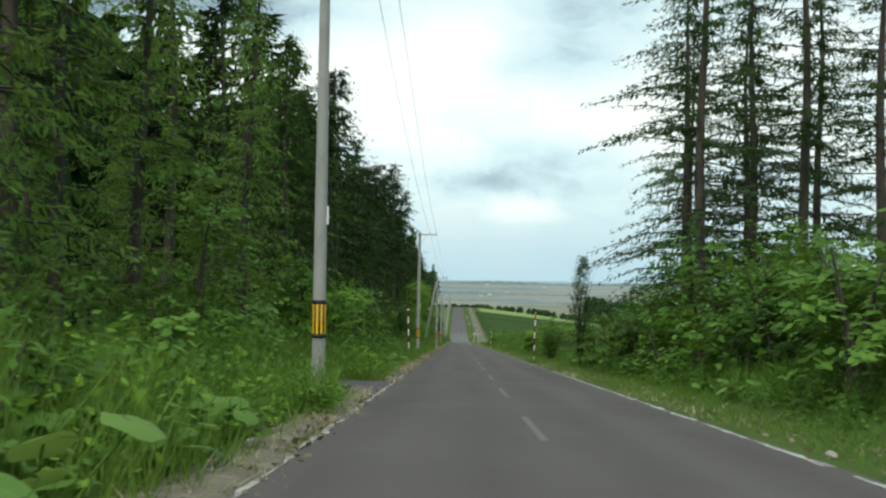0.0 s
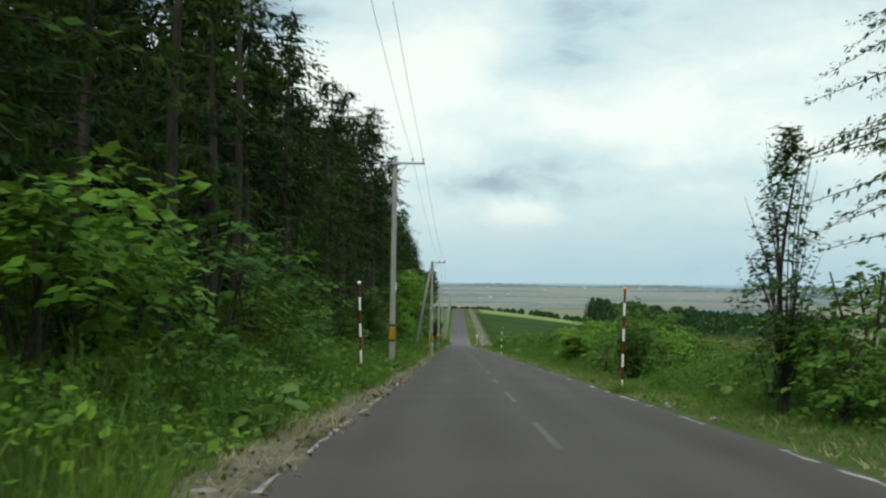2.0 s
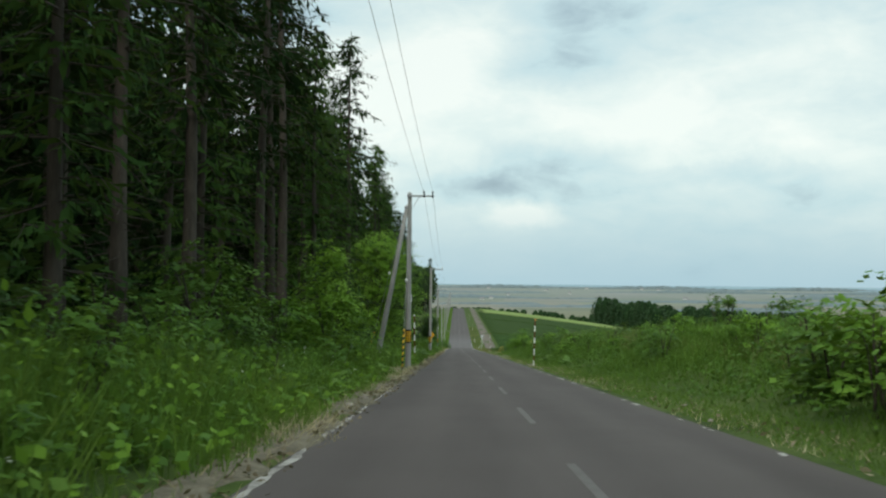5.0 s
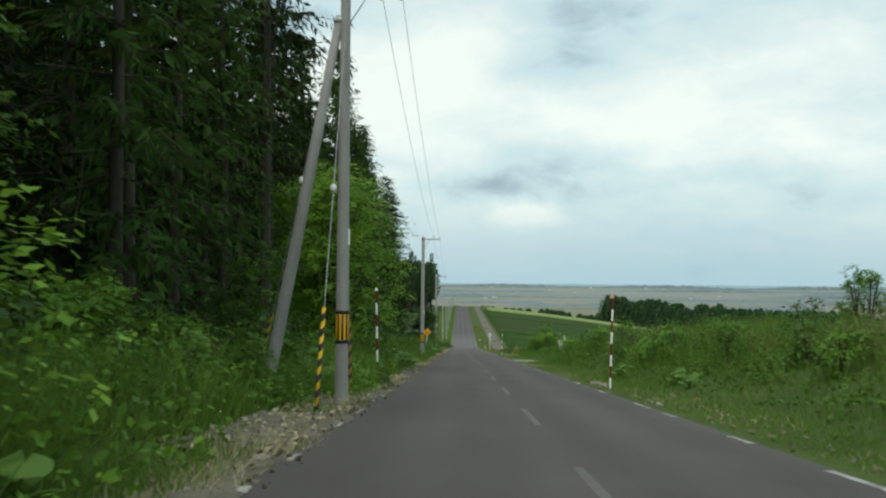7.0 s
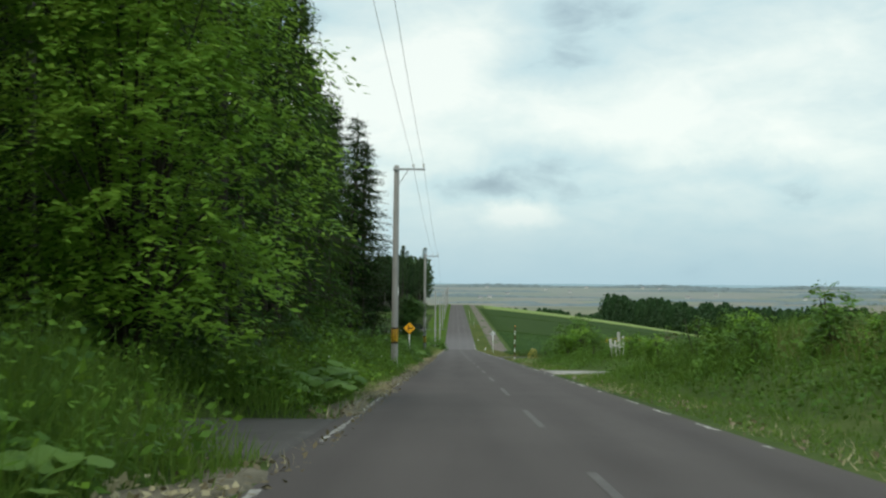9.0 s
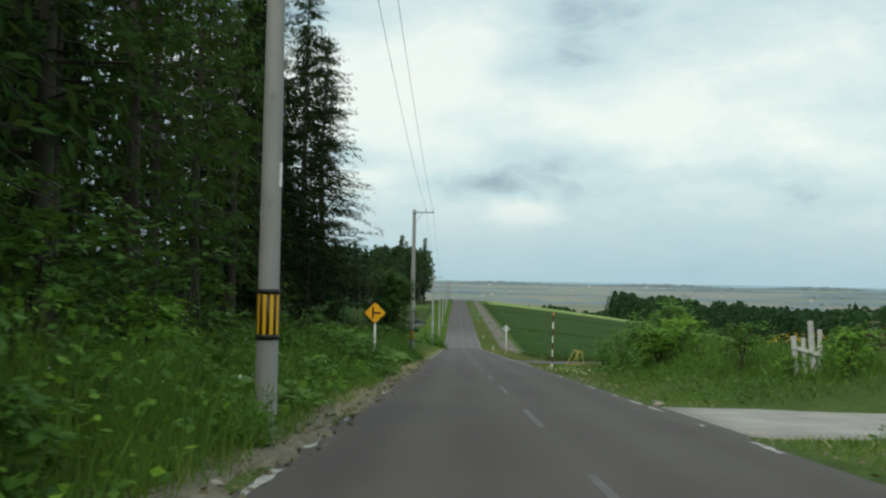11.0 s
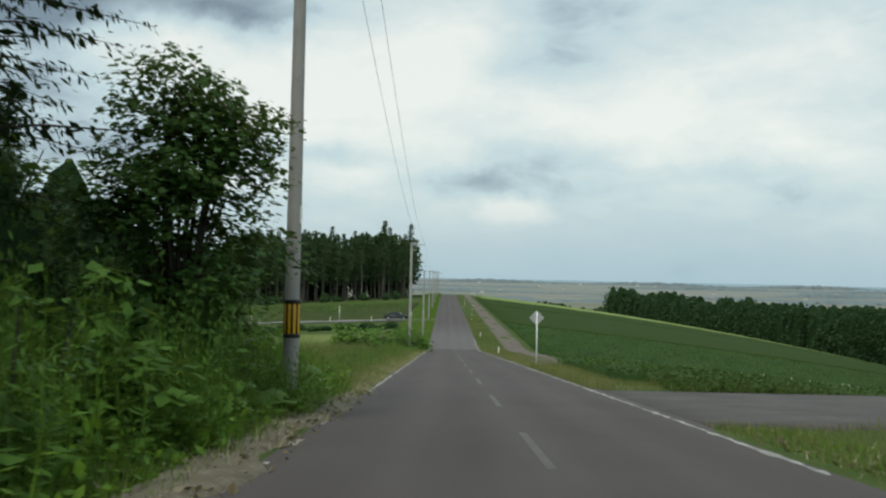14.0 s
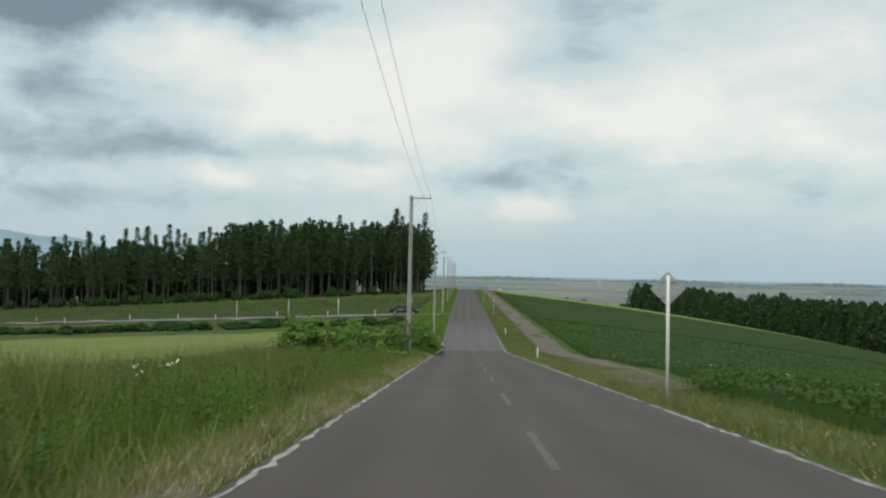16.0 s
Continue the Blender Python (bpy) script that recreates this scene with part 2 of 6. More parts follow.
M_PALE = surface("pale_gravel", [(0.3, (0.20, 0.19, 0.175)), (0.5, (0.29, 0.28, 0.26)), (0.75, (0.40, 0.385, 0.36))], 0.9, 8, bump=0.5, bump_scale=18, rough=0.95)
M_HAY = surface("hay_field", [(0.3, (0.120, 0.155, 0.046)), (0.55, (0.155, 0.190, 0.062)), (0.8, (0.195, 0.220, 0.082))], 0.10, 8, bump=0.5, bump_scale=3.0, rough=0.95, spec=0.04)
M_FIELD = surface("field_green", [(0.3, (0.016, 0.040, 0.010)), (0.5, (0.028, 0.060, 0.014)), (0.75, (0.048, 0.083, 0.021))], 0.3, 8, bump=0.6, bump_scale=2.5, rough=0.95, spec=0.04, stretch=(1, 0.25, 1))
M_FIELD_B = surface("field_light", [(0.3, (0.150, 0.210, 0.065)), (0.55, (0.190, 0.250, 0.085)), (0.8, (0.230, 0.280, 0.105))], 0.06, 8, bump=0.4, bump_scale=2.0, rough=0.95, spec=0.04)
M_FIELD_C = surface("field_dull", [(0.3, (0.022, 0.046, 0.011)), (0.5, (0.031, 0.057, 0.014)), (0.75, (0.045, 0.072, 0.018))], 0.3, 8, bump=0.6, bump_scale=1.2, rough=0.95, spec=0.04)
M_ROUGH = surface("rough_meadow", [(0.3, (0.024, 0.036, 0.012)), (0.5, (0.046, 0.064, 0.020)), (0.75, (0.085, 0.092, 0.036))], 0.16, 8, bump=0.8, bump_scale=2.5, rough=0.95, spec=0.04)
M_GLASS = plain("car_glass", (0.02, 0.025, 0.03), 0.08)
M_CAR = plain("car_paint", (0.035, 0.037, 0.042), 0.25, 0.2)
M_ROOF = plain("roof_sheet", (0.20, 0.19, 0.20), 0.6)
M_WALL = plain("house_wall", (0.50, 0.50, 0.48), 0.8)


def road_material():
    """Old grey asphalt: lighter wheel tracks, patches, fine stone."""
    mat = bpy.data.materials.new("asphalt")
    nt = nodes_of(mat)
    pos = nd(nt, "ShaderNodeTexCoord").outputs["Object"]
    sx = nd(nt, "ShaderNodeSeparateXYZ", {0: pos})
    long_pos = nd(nt, "ShaderNodeMapping", {0: pos, 3: (1.0, 0.06, 1.0)}).outputs[0]
    streak = noise_tex(nt, long_pos, 1.3, 5, 0.6)
    blotch = noise_tex(nt, pos, 0.35, 6, 0.6)
    grain = noise_tex(nt, pos, 60, 3, 0.7)
    f = mth(nt, "ADD", mth(nt, "MULTIPLY", streak, 0.45), mth(nt, "ADD", mth(nt, "MULTIPLY", blotch, 0.35), mth(nt, "MULTIPLY", grain, 0.2)))
    col = ramp(nt, f, [(0.3, (0.056, 0.048, 0.047)), (0.5, (0.074, 0.064, 0.063)), (0.7, (0.094, 0.083, 0.081))])
    # worn, paler wheel tracks
    track = mth(nt, "COSINE", mth(nt, "MULTIPLY", mth(nt, "ABSOLUTE", sx.outputs[0]), 4.4))
    col = mix(nt, mth(nt, "MULTIPLY", mth(nt, "ADD", track, 1.0), 0.08), col, (0.140, 0.124, 0.120, 1))
    # a paler stretch in the sag, fading out farther on
    sag_pale = mth(nt, "MULTIPLY", nd(nt, "ShaderNodeMapRange", {0: sx.outputs[1], 1: 318.0, 2: 320.0, 3: 0.0, 4: 1.0}).outputs[0],
              nd(nt, "ShaderNodeMapRange", {0: sx.outputs[1], 1: 345.0, 2: 380.0, 3: 1.0, 4: 0.0}).outputs[0])
    col = mix(nt, mth(nt, "MULTIPLY", sag_pale, 0.5), col, (0.155, 0.145, 0.150, 1))
    bp = nd(nt, "ShaderNodeBump", {"Height": grain, "Strength": 0.35, "Distance": 0.01})
    b = nd(nt, "ShaderNodeBsdfPrincipled", {"Base Color": col, "Roughness": 0.85, "Specular IOR Level": 0.22, "Normal": bp.outputs[0]})
    nd(nt, "ShaderNodeOutputMaterial", {0: b.outputs[0]})
    return mat


def worn_paint():
    """Road paint, rubbed through to the asphalt in patches."""
    mat = bpy.data.materials.new("worn_road_paint")
    nt = nodes_of(mat)
    pos = nd(nt, "ShaderNodeTexCoord").outputs["Object"]
    n = noise_tex(nt, pos, 5.0, 8, 0.7)
    m = noise_tex(nt, pos, 0.5, 3, 0.6)
    f = mth(nt, "ADD", mth(nt, "MULTIPLY", n, 0.6), mth(nt, "MULTIPLY", m, 0.4))
    col = ramp(nt, f, [(0.42, (0.080, 0.071, 0.069)), (0.60, (0.112, 0.103, 0.100)), (0.78, (0.20, 0.19, 0.18))])
    b = nd(nt, "ShaderNodeBsdfPrincipled", {"Base Color": col, "Roughness": 0.75})
    nd(nt, "ShaderNodeOutputMaterial", {0: b.outputs[0]})
    return mat


def ground_material():
    """Grass and soil near by; a patchwork of fields on the plain."""
    mat = bpy.data.materials.new("ground")
    nt = nodes_of(mat)
    pos = nd(nt, "ShaderNodeTexCoord").outputs["Object"]
    sx = nd(nt, "ShaderNodeSeparateXYZ", {0: pos})
    a = noise_tex(nt, pos, 0.22, 8, 0.65)
    g = noise_tex(nt, pos, 7.0, 4, 0.65)
    f = mth(nt, "ADD", mth(nt, "MULTIPLY", a, 0.6), mth(nt, "MULTIPLY", g, 0.4))
    near = ramp(nt, f, [(0.3, (0.030, 0.046, 0.016)), (0.5, (0.062, 0.095, 0.026)), (0.7, (0.115, 0.135, 0.050))])
    cells = nd(nt, "ShaderNodeMapping", {0: pos, 2: (0, 0, 0.06), 3: (0.0042, 0.0026, 0.0)}).outputs[0]
    vor = nd(nt, "ShaderNodeTexVoronoi", {"Vector": cells, "Scale": 1.0, "Randomness": 0.75}, distance="CHEBYCHEV")
    pick = nd(nt, "ShaderNodeSeparateColor", {0: vor.outputs["Color"]}).outputs[0]
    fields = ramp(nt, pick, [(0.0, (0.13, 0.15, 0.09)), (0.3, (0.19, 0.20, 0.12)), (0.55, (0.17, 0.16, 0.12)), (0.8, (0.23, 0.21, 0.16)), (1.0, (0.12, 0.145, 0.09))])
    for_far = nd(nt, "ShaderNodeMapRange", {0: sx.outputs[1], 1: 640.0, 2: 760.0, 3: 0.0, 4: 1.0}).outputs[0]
    # distance haze painted into the colour: fields turn grey-blue farther off
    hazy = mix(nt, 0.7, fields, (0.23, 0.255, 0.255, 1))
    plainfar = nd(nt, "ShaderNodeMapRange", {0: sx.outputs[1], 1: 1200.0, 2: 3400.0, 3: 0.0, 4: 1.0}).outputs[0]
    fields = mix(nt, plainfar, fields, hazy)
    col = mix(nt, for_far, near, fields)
    bp = nd(nt, "ShaderNodeBump", {"Height": g, "Strength": 0.6, "Distance": 0.05})
    b = nd(nt, "ShaderNodeBsdfPrincipled", {"Base Color": col, "Roughness": 0.95, "Specular IOR Level": 0.05, "Normal": bp.outputs[0]})
    nd(nt, "ShaderNodeOutputMaterial", {0: b.outputs[0]})
    return mat


M_LINE = surface("edge_paint", [(0.40, (0.13, 0.12, 0.115)), (0.52, (0.34, 0.33, 0.31)), (0.72, (0.56, 0.55, 0.52))], 2.2, 8, rough=0.7, bump=0.2, bump_scale=30)
M_ROAD, M_PAINT, M_GROUND = road_material(), worn_paint(), ground_material()


# ---- mesh helpers ----
def np_mesh(name, verts, faces, materials, index=None, smooth=False):
    """A mesh from arrays: verts (n, 3) and faces (m, 3 or 4)."""
    me = bpy.data.meshes.new(name)
    verts = np.asarray(verts, dtype=np.float32)
    faces = np.asarray(faces, dtype=np.int32)
    k = faces.shape[1]
    me.vertices.add(len(verts))
    me.vertices.foreach_set("co", verts.ravel())
    me.loops.add(faces.size)
    me.loops.foreach_set("vertex_index", faces.ravel())
    me.polygons.add(len(faces))
    me.polygons.foreach_set("loop_start", np.arange(0, faces.size, k, dtype=np.int32))
    me.polygons.foreach_set("use_smooth", np.full(len(faces), smooth))
    for m in materials if isinstance(materials, (list, tuple)) else [materials]:
        me.materials.append(m)
    if index is not None:
        me.polygons.foreach_set("material_index", np.asarray(index, dtype=np.int32))
    me.update(calc_edges=True)
    return me


def thing(name, m, label, category, group="", kind=""):
    ob = new(name)
    ob.empty_display_size = 0.2
    ob.matrix_basis = m
    return tagged(ob, label, category, group, kind)


def put(name, me, parent=None, label="", m=None):
    """Links a mesh as one part under a thing."""
    ob = new(name, me)
    if parent is not None:
        ob.parent = parent
    if m is not None:
        ob.matrix_basis = m
    return tagged(ob, label)


def part(name, bm, material, parent=None, label="", smooth=False):
    me = bpy.data.meshes.new(name)
    bm.to_mesh(me)
    bm.free()
    for m in material if isinstance(material, (list, tuple)) else [material]:
        me.materials.append(m)
    if smooth:
        me.polygons.foreach_set("use_smooth", np.ones(len(me.polygons), dtype=bool))
    return put(name, me, parent, label)


def tube(bm, points, radii, sides=10, cap=True):
    """A round tube through points, with a radius at each."""
    rings = []
    pts = [Vector(p) for p in points]
    for i, p in enumerate(pts):
        d = (pts[min(i + 1, len(pts) - 1)] - pts[max(i - 1, 0)]).normalized()
        u = d.orthogonal().normalized() if abs(d.z) < 0.95 else Vector((1, 0, 0))
        u = (u - d * u.dot(d)).normalized()
        v = d.cross(u)
        rings.append([bm.verts.new(p + (u * math.cos(2 * math.pi * k / sides) + v * math.sin(2 * math.pi * k / sides)) * radii[i]) for k in range(sides)])
    for a, b in zip(rings, rings[1:]):
        for k in range(sides):
            bm.faces.new((a[k], a[(k + 1) % sides], b[(k + 1) % sides], b[k]))
    if cap:
        bm.faces.new(rings[0][::-1])
        bm.faces.new(rings[-1])
    return bm


def box(bm, size, m=None, bevel=0.0):
    r = bmesh.ops.create_cube(bm, size=1.0, matrix=(m or Matrix()) @ Matrix.Diagonal((*size, 1)))
    if bevel:
        es = list({e for v in r["verts"] for e in v.link_edges})
        bmesh.ops.bevel(bm, geom=es, offset=bevel, segments=2, affect="EDGES", profile=0.6)
    return bm


# ---- lie of the land ----
_y = np.arange(-200.0, 5200.0, 2.0)
_s = np.interp(_y, [-200, 314, 325, 600, 700, 1400, 1520, 2600, 2900, 5200], [GRADE, GRADE, 0.006, 0.005, -0.036, -0.036, 0.0, 0.0, 0.019, 0.019])
_z = np.concatenate([[0], np.cumsum((_s[1:] + _s[:-1]) * 0.5 * 2.0)])
_z -= np.interp(0.0, _y, _z)


def road_z(y):
    return np.interp(y, _y, _z)


def step(a, b, v):
    t = np.clip((v - a) / (b - a), 0, 1)
    return t * t * (3 - 2 * t)


APRONS = [(-5.3, -2.9, 22.8, 29.6), (-5.4, -2.9, 140.4, 146.4), (2.9, 11.0, 172.5, 179.0), (2.9, 12.5, 217.5, 228.5)]


def land(x, y):
    """Height of the ground."""
    x, y = np.asarray(x, float), np.asarray(y, float)
    z = road_z(y)
    ax = np.abs(x)
    open_left = step(222, 250, y)
    left = (1 - open_left) * (0.45 * step(3.2, 6.5, ax) + 0.01 * np.clip(ax - 8, 0, 60)) - open_left * (0.05 * np.clip(ax - 8, 0, 400) + 0.1 * step(3.2, 6, ax))
    bank = 0.25 + 0.95 * step(62, 112, y) * (1 - step(160, 172, y)) + 0.55 * step(176, 183, y) * (1 - step(195, 206, y))
    open_right = step(206, 232, y)
    far = np.clip(ax - 7, 0, 180)
    right = (1 - open_right) * (bank * step(3.6, 8.0, ax) - 0.045 * np.clip(ax - 14, 0, 200)) - open_right * (0.088 * far + 0.00038 * far * far)
    lat = np.where(x < 0, left, right) * (1 - step(900, 1700, y))
    roll = 0.04 * np.sin(x * 1.7 + y * 0.6) + 0.05 * np.sin(x * 0.7 - y * 0.31)
    bed = np.zeros_like(z)
    for x0, x1, y0, y1 in APRONS:
        bed = np.maximum(bed, step(x0 - 0.8, x0, x) * (1 - step(x1, x1 + 0.8, x)) * step(y0 - 0.6, y0, y) * (1 - step(y1, y1 + 0.6, y)))
    lat, roll = lat * (1 - bed), roll * (1 - bed)
    return z + lat + roll * step(3.2, 5.0, ax) - 0.03 * step(2.9, 3.3, ax) - 0.07 * (1 - step(2.6, 2.95, ax)) - 0.07 * bed * step(2.6, 2.95, ax)


def sheet(name, xs, ys, height, material, lift=0.0, skirt=0.0, bow=None):
    """A sheet over the land; skirt: depth to which its rim is turned down; bow(y): sideways shift."""
    xs, ys = np.asarray(xs, float), np.asarray(ys, float)
    if skirt:
        xs, ys = np.concatenate([[xs[0] - 0.02], xs, [xs[-1] + 0.02]]), np.concatenate([[ys[0] - 0.02], ys, [ys[-1] + 0.02]])
    X, Y = np.meshgrid(xs, ys)
    if bow is not None:
        X = X + bow(Y)
    Z = height(X, Y) + lift
    if skirt:
        for edge_of in (np.s_[0, :], np.s_[-1, :], np.s_[:, 0], np.s_[:, -1]):
            Z[edge_of] -= skirt
    V = np.stack([X.ravel(), Y.ravel(), Z.ravel()], 1)
    nx, ny = len(xs), len(ys)
    i = (np.arange(ny - 1)[:, None] * nx + np.arange(nx - 1)[None, :]).ravel()
    F = np.stack([i, i + 1, i + nx + 1, i + nx], 1)
    return np_mesh(name, V, F, material, smooth=True)


GX = np.unique(np.concatenate([np.arange(-12, 12.1, 0.6), np.arange(-60, 60.1, 6), np.arange(-200, 200.1, 20), np.linspace(-3400, 3400, 69), [-2.95, 2.95, -3.3, 3.3]]))
GY = np.unique(np.concatenate([np.arange(-60, 340, 2.0), np.arange(340, 720, 8), np.arange(720, 4700, 60)]))
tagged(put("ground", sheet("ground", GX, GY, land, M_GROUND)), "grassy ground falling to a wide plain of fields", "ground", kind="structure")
road = tagged(put("road", sheet("road", [-2.98, -1.4, 0, 1.4, 2.98], np.arange(-60, 760, 2.0), lambda x, y: road_z(y) - 0.02 * (np.abs(x) / 3) ** 2, M_ROAD)),
              "straight narrow road of worn grey asphalt", "road", kind="structure")


def marking(x0, x1, y0, y1, jag, rng, paint=None):
    ys = np.arange(y0, y1 + 0.01, 0.35 if jag else 1.0)
    a = x0 + (rng.normal(0, 0.022, len(ys)) if jag else 0)
    b = x1 + (rng.normal(0, 0.022, len(ys)) if jag else 0)
    V = np.concatenate([np.stack([np.broadcast_to(a, ys.shape), ys, road_z(ys) + 0.003 - 0.02 * (x0 / 3) ** 2], 1), np.stack([np.broadcast_to(b, ys.shape), ys, road_z(ys) + 0.003 - 0.02 * (x1 / 3) ** 2], 1)])
    n = len(ys)
    i = np.arange(n - 1)
    return np_mesh("marking", V, np.stack([i, i + n, i + n + 1, i + 1], 1), paint or M_PAINT)


rng = np.random.default_rng(3)
for k in range(64):
    y0 = 12.3 + 9.46 * (k - 1)
    c = float(np.interp(y0, [10, 50, 120, 177, 205, 245], [0.03, 0.10, 0.23, 0.16, 0.03, -0.05]))
    put("centre_dash", marking(c - 0.05, c + 0.05, y0, y0 + 4.9, False, rng), road, "worn white dash")
for side in (-1, 1):
    y = -8.0
    while y < 330:
        sound = y < 27 or y > 207 if side > 0 else y > 222 or y < 48 or 78 < y < 92 or 138 < y < 149
        ln = rng.uniform(4, 13) if sound else rng.uniform(0.4, 2.2)
        a, b = (2.68, 2.765) if side > 0 else (-2.775, -2.70)
        put("edge_line", marking(a, b, y, y + ln, True, rng, M_LINE), road, "crumbling white edge line")
        y += ln + (rng.uniform(0.1, 0.6) if sound else rng.uniform(0.8, 4.5))

# side strips: turn-outs, dirt track, side road
for (x0, x1, y0, y1), mat, lab in zip(APRONS, (M_APRON, M_APRON, M_PALE, M_APRON), ("cracked asphalt turn-out beside the road", "cracked asphalt turn-out beside the road",
                                      "weathered pale concrete field entrance", "asphalt field entrance beside the road")):
    x0, x1 = (x0, -2.99) if x0 < 0 else (2.99, x1)
    tagged(put("pavement", sheet("pavement", np.linspace(x0, x1, 12), np.linspace(y0, y1, 12), lambda x, y: road_z(y) - 0.02, mat, 0.0, 0.12)), lab, "pavement", kind="structure")
TRACK = lambda y: np.interp(y, [258, 270, 288, 305, 640], [4.4, 4.9, 6.2, 7.1, 7.0])
tagged(put("dirt_track", sheet("dirt_track", np.linspace(-1.25, 1.25, 6), np.arange(258, 640, 4), land, M_DIRT, 0.04, 0.1, TRACK)), "bare brown dirt track along the field", "track", kind="structure")
SIDE_Y = lambda x: 392 + 0.0006 * (x + 3) ** 2 - 0.10 * (x + 3)
xs = np.linspace(-150, -3.0, 60)
V = np.concatenate([np.stack([xs, SIDE_Y(xs) - 4.0, land(xs, SIDE_Y(xs) - 4.0) + 0.12], 1), np.stack([xs, SIDE_Y(xs) + 4.0, land(xs, SIDE_Y(xs) + 4.0) + 0.12], 1)])
i = np.arange(59)
tagged(put("side_road", np_mesh("side_road", V, np.stack([i, i + 1, i + 61, i + 60], 1), M_SIDE)), "pale side road joining from the open field", "road", kind="structure")

# fields, each a low stand of crop over the ground
for name, x0, x1, y0, y1, mat, lift, lab in [
        ("crop_field", 2.3, 198, 229, 386, M_FIELD, 0.22, "dark green potato field sloping down from the road"),
        ("crop_field", 9.3, 205, 390, 500, M_FIELD_C, 0.2, "dull green crop field beyond a farm track"),
        ("crop_field", 9.3, 190, 503, 578, M_FIELD_C, 0.2, "dull green crop field on the rise"),
        ("grass_strip", 12, 190, 580, 690, M_FIELD_B, 0.3, "light green strip of mown grass"),
        ("grass_strip", -17, -3, 560, 1005, M_FIELD_B, 0.3, "light green grass strip along the forest edge"),
        ("hay_field", -120, -8.5, 236, 352, M_HAY, 0.12, "pale mown hay field"),
        ("meadow", -160, -8.5, 402, 500, M_ROUGH, 0.12, "rough green meadow before the wood")]:
    tagged(put(name, sheet(name, np.linspace(x0, x1, 40), np.linspace(y0, y1, 30), land, mat, lift, 0.5, (lambda y: TRACK(y) - 1.8 * (1 - step(254, 266, y))) if x0 == 2.3 else (lambda y: 98 + (1010 - y) * 105 / 330) if x0 == -17 else None)), lab, "field", kind="structure")


# ---- plants ----
def diamonds(base, along, side, length, width):
    """Leaf quads: base points, two unit directions, and sizes."""
    n = len(base)
    L, W = np.asarray(length)[:, None], np.asarray(width)[:, None]
    V = np.stack([base, base + along * L * 0.45 + side * W * 0.5, base + along * L, base + along * L * 0.45 - side * W * 0.5], 1).reshape(-1, 3)
    return V, np.arange(4 * n).reshape(n, 4)


def unit(v):
    return v / np.maximum(np.linalg.norm(v, axis=1, keepdims=True), 1e-6)


def join(parts):
    Vs, Fs, o = [], [], 0
    for V, F in parts:
        Vs.append(V)
        Fs.append(F + o)
        o += len(V)
    return np.concatenate(Vs), np.concatenate(Fs)


def conifer_crown(rng, H, clear, reach, gap, node, size, airy=1.0, bulge=0.75, sag=1.0):
    """Whorls of drooping limbs set with hanging sprays of needles; also returns the limbs."""
    out, limbs = [], []
    z = clear * H
    while z < H * 0.985:
        rel = (z - clear * H) / (H * (1 - clear))
        full = reach * min(1.0, (1 - rel) ** bulge + 0.04) * (0.75 + 0.25 * min(1, rel * 6))
        for b in range(rng.integers(4, 7)):
            if rng.random() > airy:
                continue
            L = full * rng.uniform(0.42, 1.14)
            a = rng.uniform(0, 2 * math.pi)
            out_dir = np.array([math.cos(a), math.sin(a), 0.0])
            lat = np.array([-math.sin(a), math.cos(a), 0.0])
            rise, droop = rng.uniform(-0.05, 0.30), sag * rng.uniform(0.22, 0.62) * (1.1 - 0.6 * rel)
            n = max(4, int(L / node))
            s = np.linspace(0.18, 1.0, n) + rng.uniform(-0.02, 0.02, n)
            bend = rng.uniform(-0.22, 0.22)
            P = np.array([0, 0, z]) + out_dir * (L * s)[:, None] + lat * (L * bend * s * s)[:, None] + np.array([0, 0, 1.0]) * (L * (rise * s - droop * s * s))[:, None]
            limbs.append((np.array([0, 0, z]), np.array([0, 0, z]) + out_dir * L * 0.5 + np.array([0, 0, L * (rise * 0.5 - droop * 0.25)]), P[-1], 0.008 + 0.007 * L))
            for sgn in (-1, 1, 0):
                m = n
                tw = size * (1.05 - 0.55 * s) * rng.uniform(0.5, 1.25, m) * (1.0 if sgn else 0.8)
                hang = rng.uniform(-2.4, -0.5, m) if sgn == 0 else rng.uniform(-0.85, 0.1, m)
                al = unit(out_dir * rng.uniform(0.3, 0.9, m)[:, None] + lat * (sgn * rng.uniform(0.6, 1.1, m))[:, None] + np.array([0, 0, 1.0]) * hang[:, None])
                sd = unit(np.cross(al, np.array([0, 0, 1.0]) + rng.normal(0, 0.5, (m, 3))))
                out.append(diamonds(P + rng.normal(0, 0.06, (m, 3)), al, sd, tw, tw * rng.uniform(0.22, 0.36, m)))
        z += gap * rng.uniform(0.7, 1.3) * (1.15 - 0.7 * rel)
    return join(out), limbs


def limb_prisms(limbs):
    Vs, Fs, o = [], [], 0
    for p0, p1, p2, r in limbs:
        pts = (p0, p1, p2)
        d = unit((p2 - p0)[None])[0]
        u = unit(np.cross(d, [0, 0, 1.0])[None])[0]
        v = np.cross(d, u)
        for p, rr in zip(pts, (r, r * 0.6, r * 0.15)):
            for k in range(3):
                Vs.append(p + (u * math.cos(k * 2.094) + v * math.sin(k * 2.094)) * rr)
        for j in (0, 3):
            for k in range(3):
                Fs.append((o + j + k, o + j + (k + 1) % 3, o + j + 3 + (k + 1) % 3, o + j + 3 + k))
        o += 9
    return np.array(Vs), np.array(Fs)


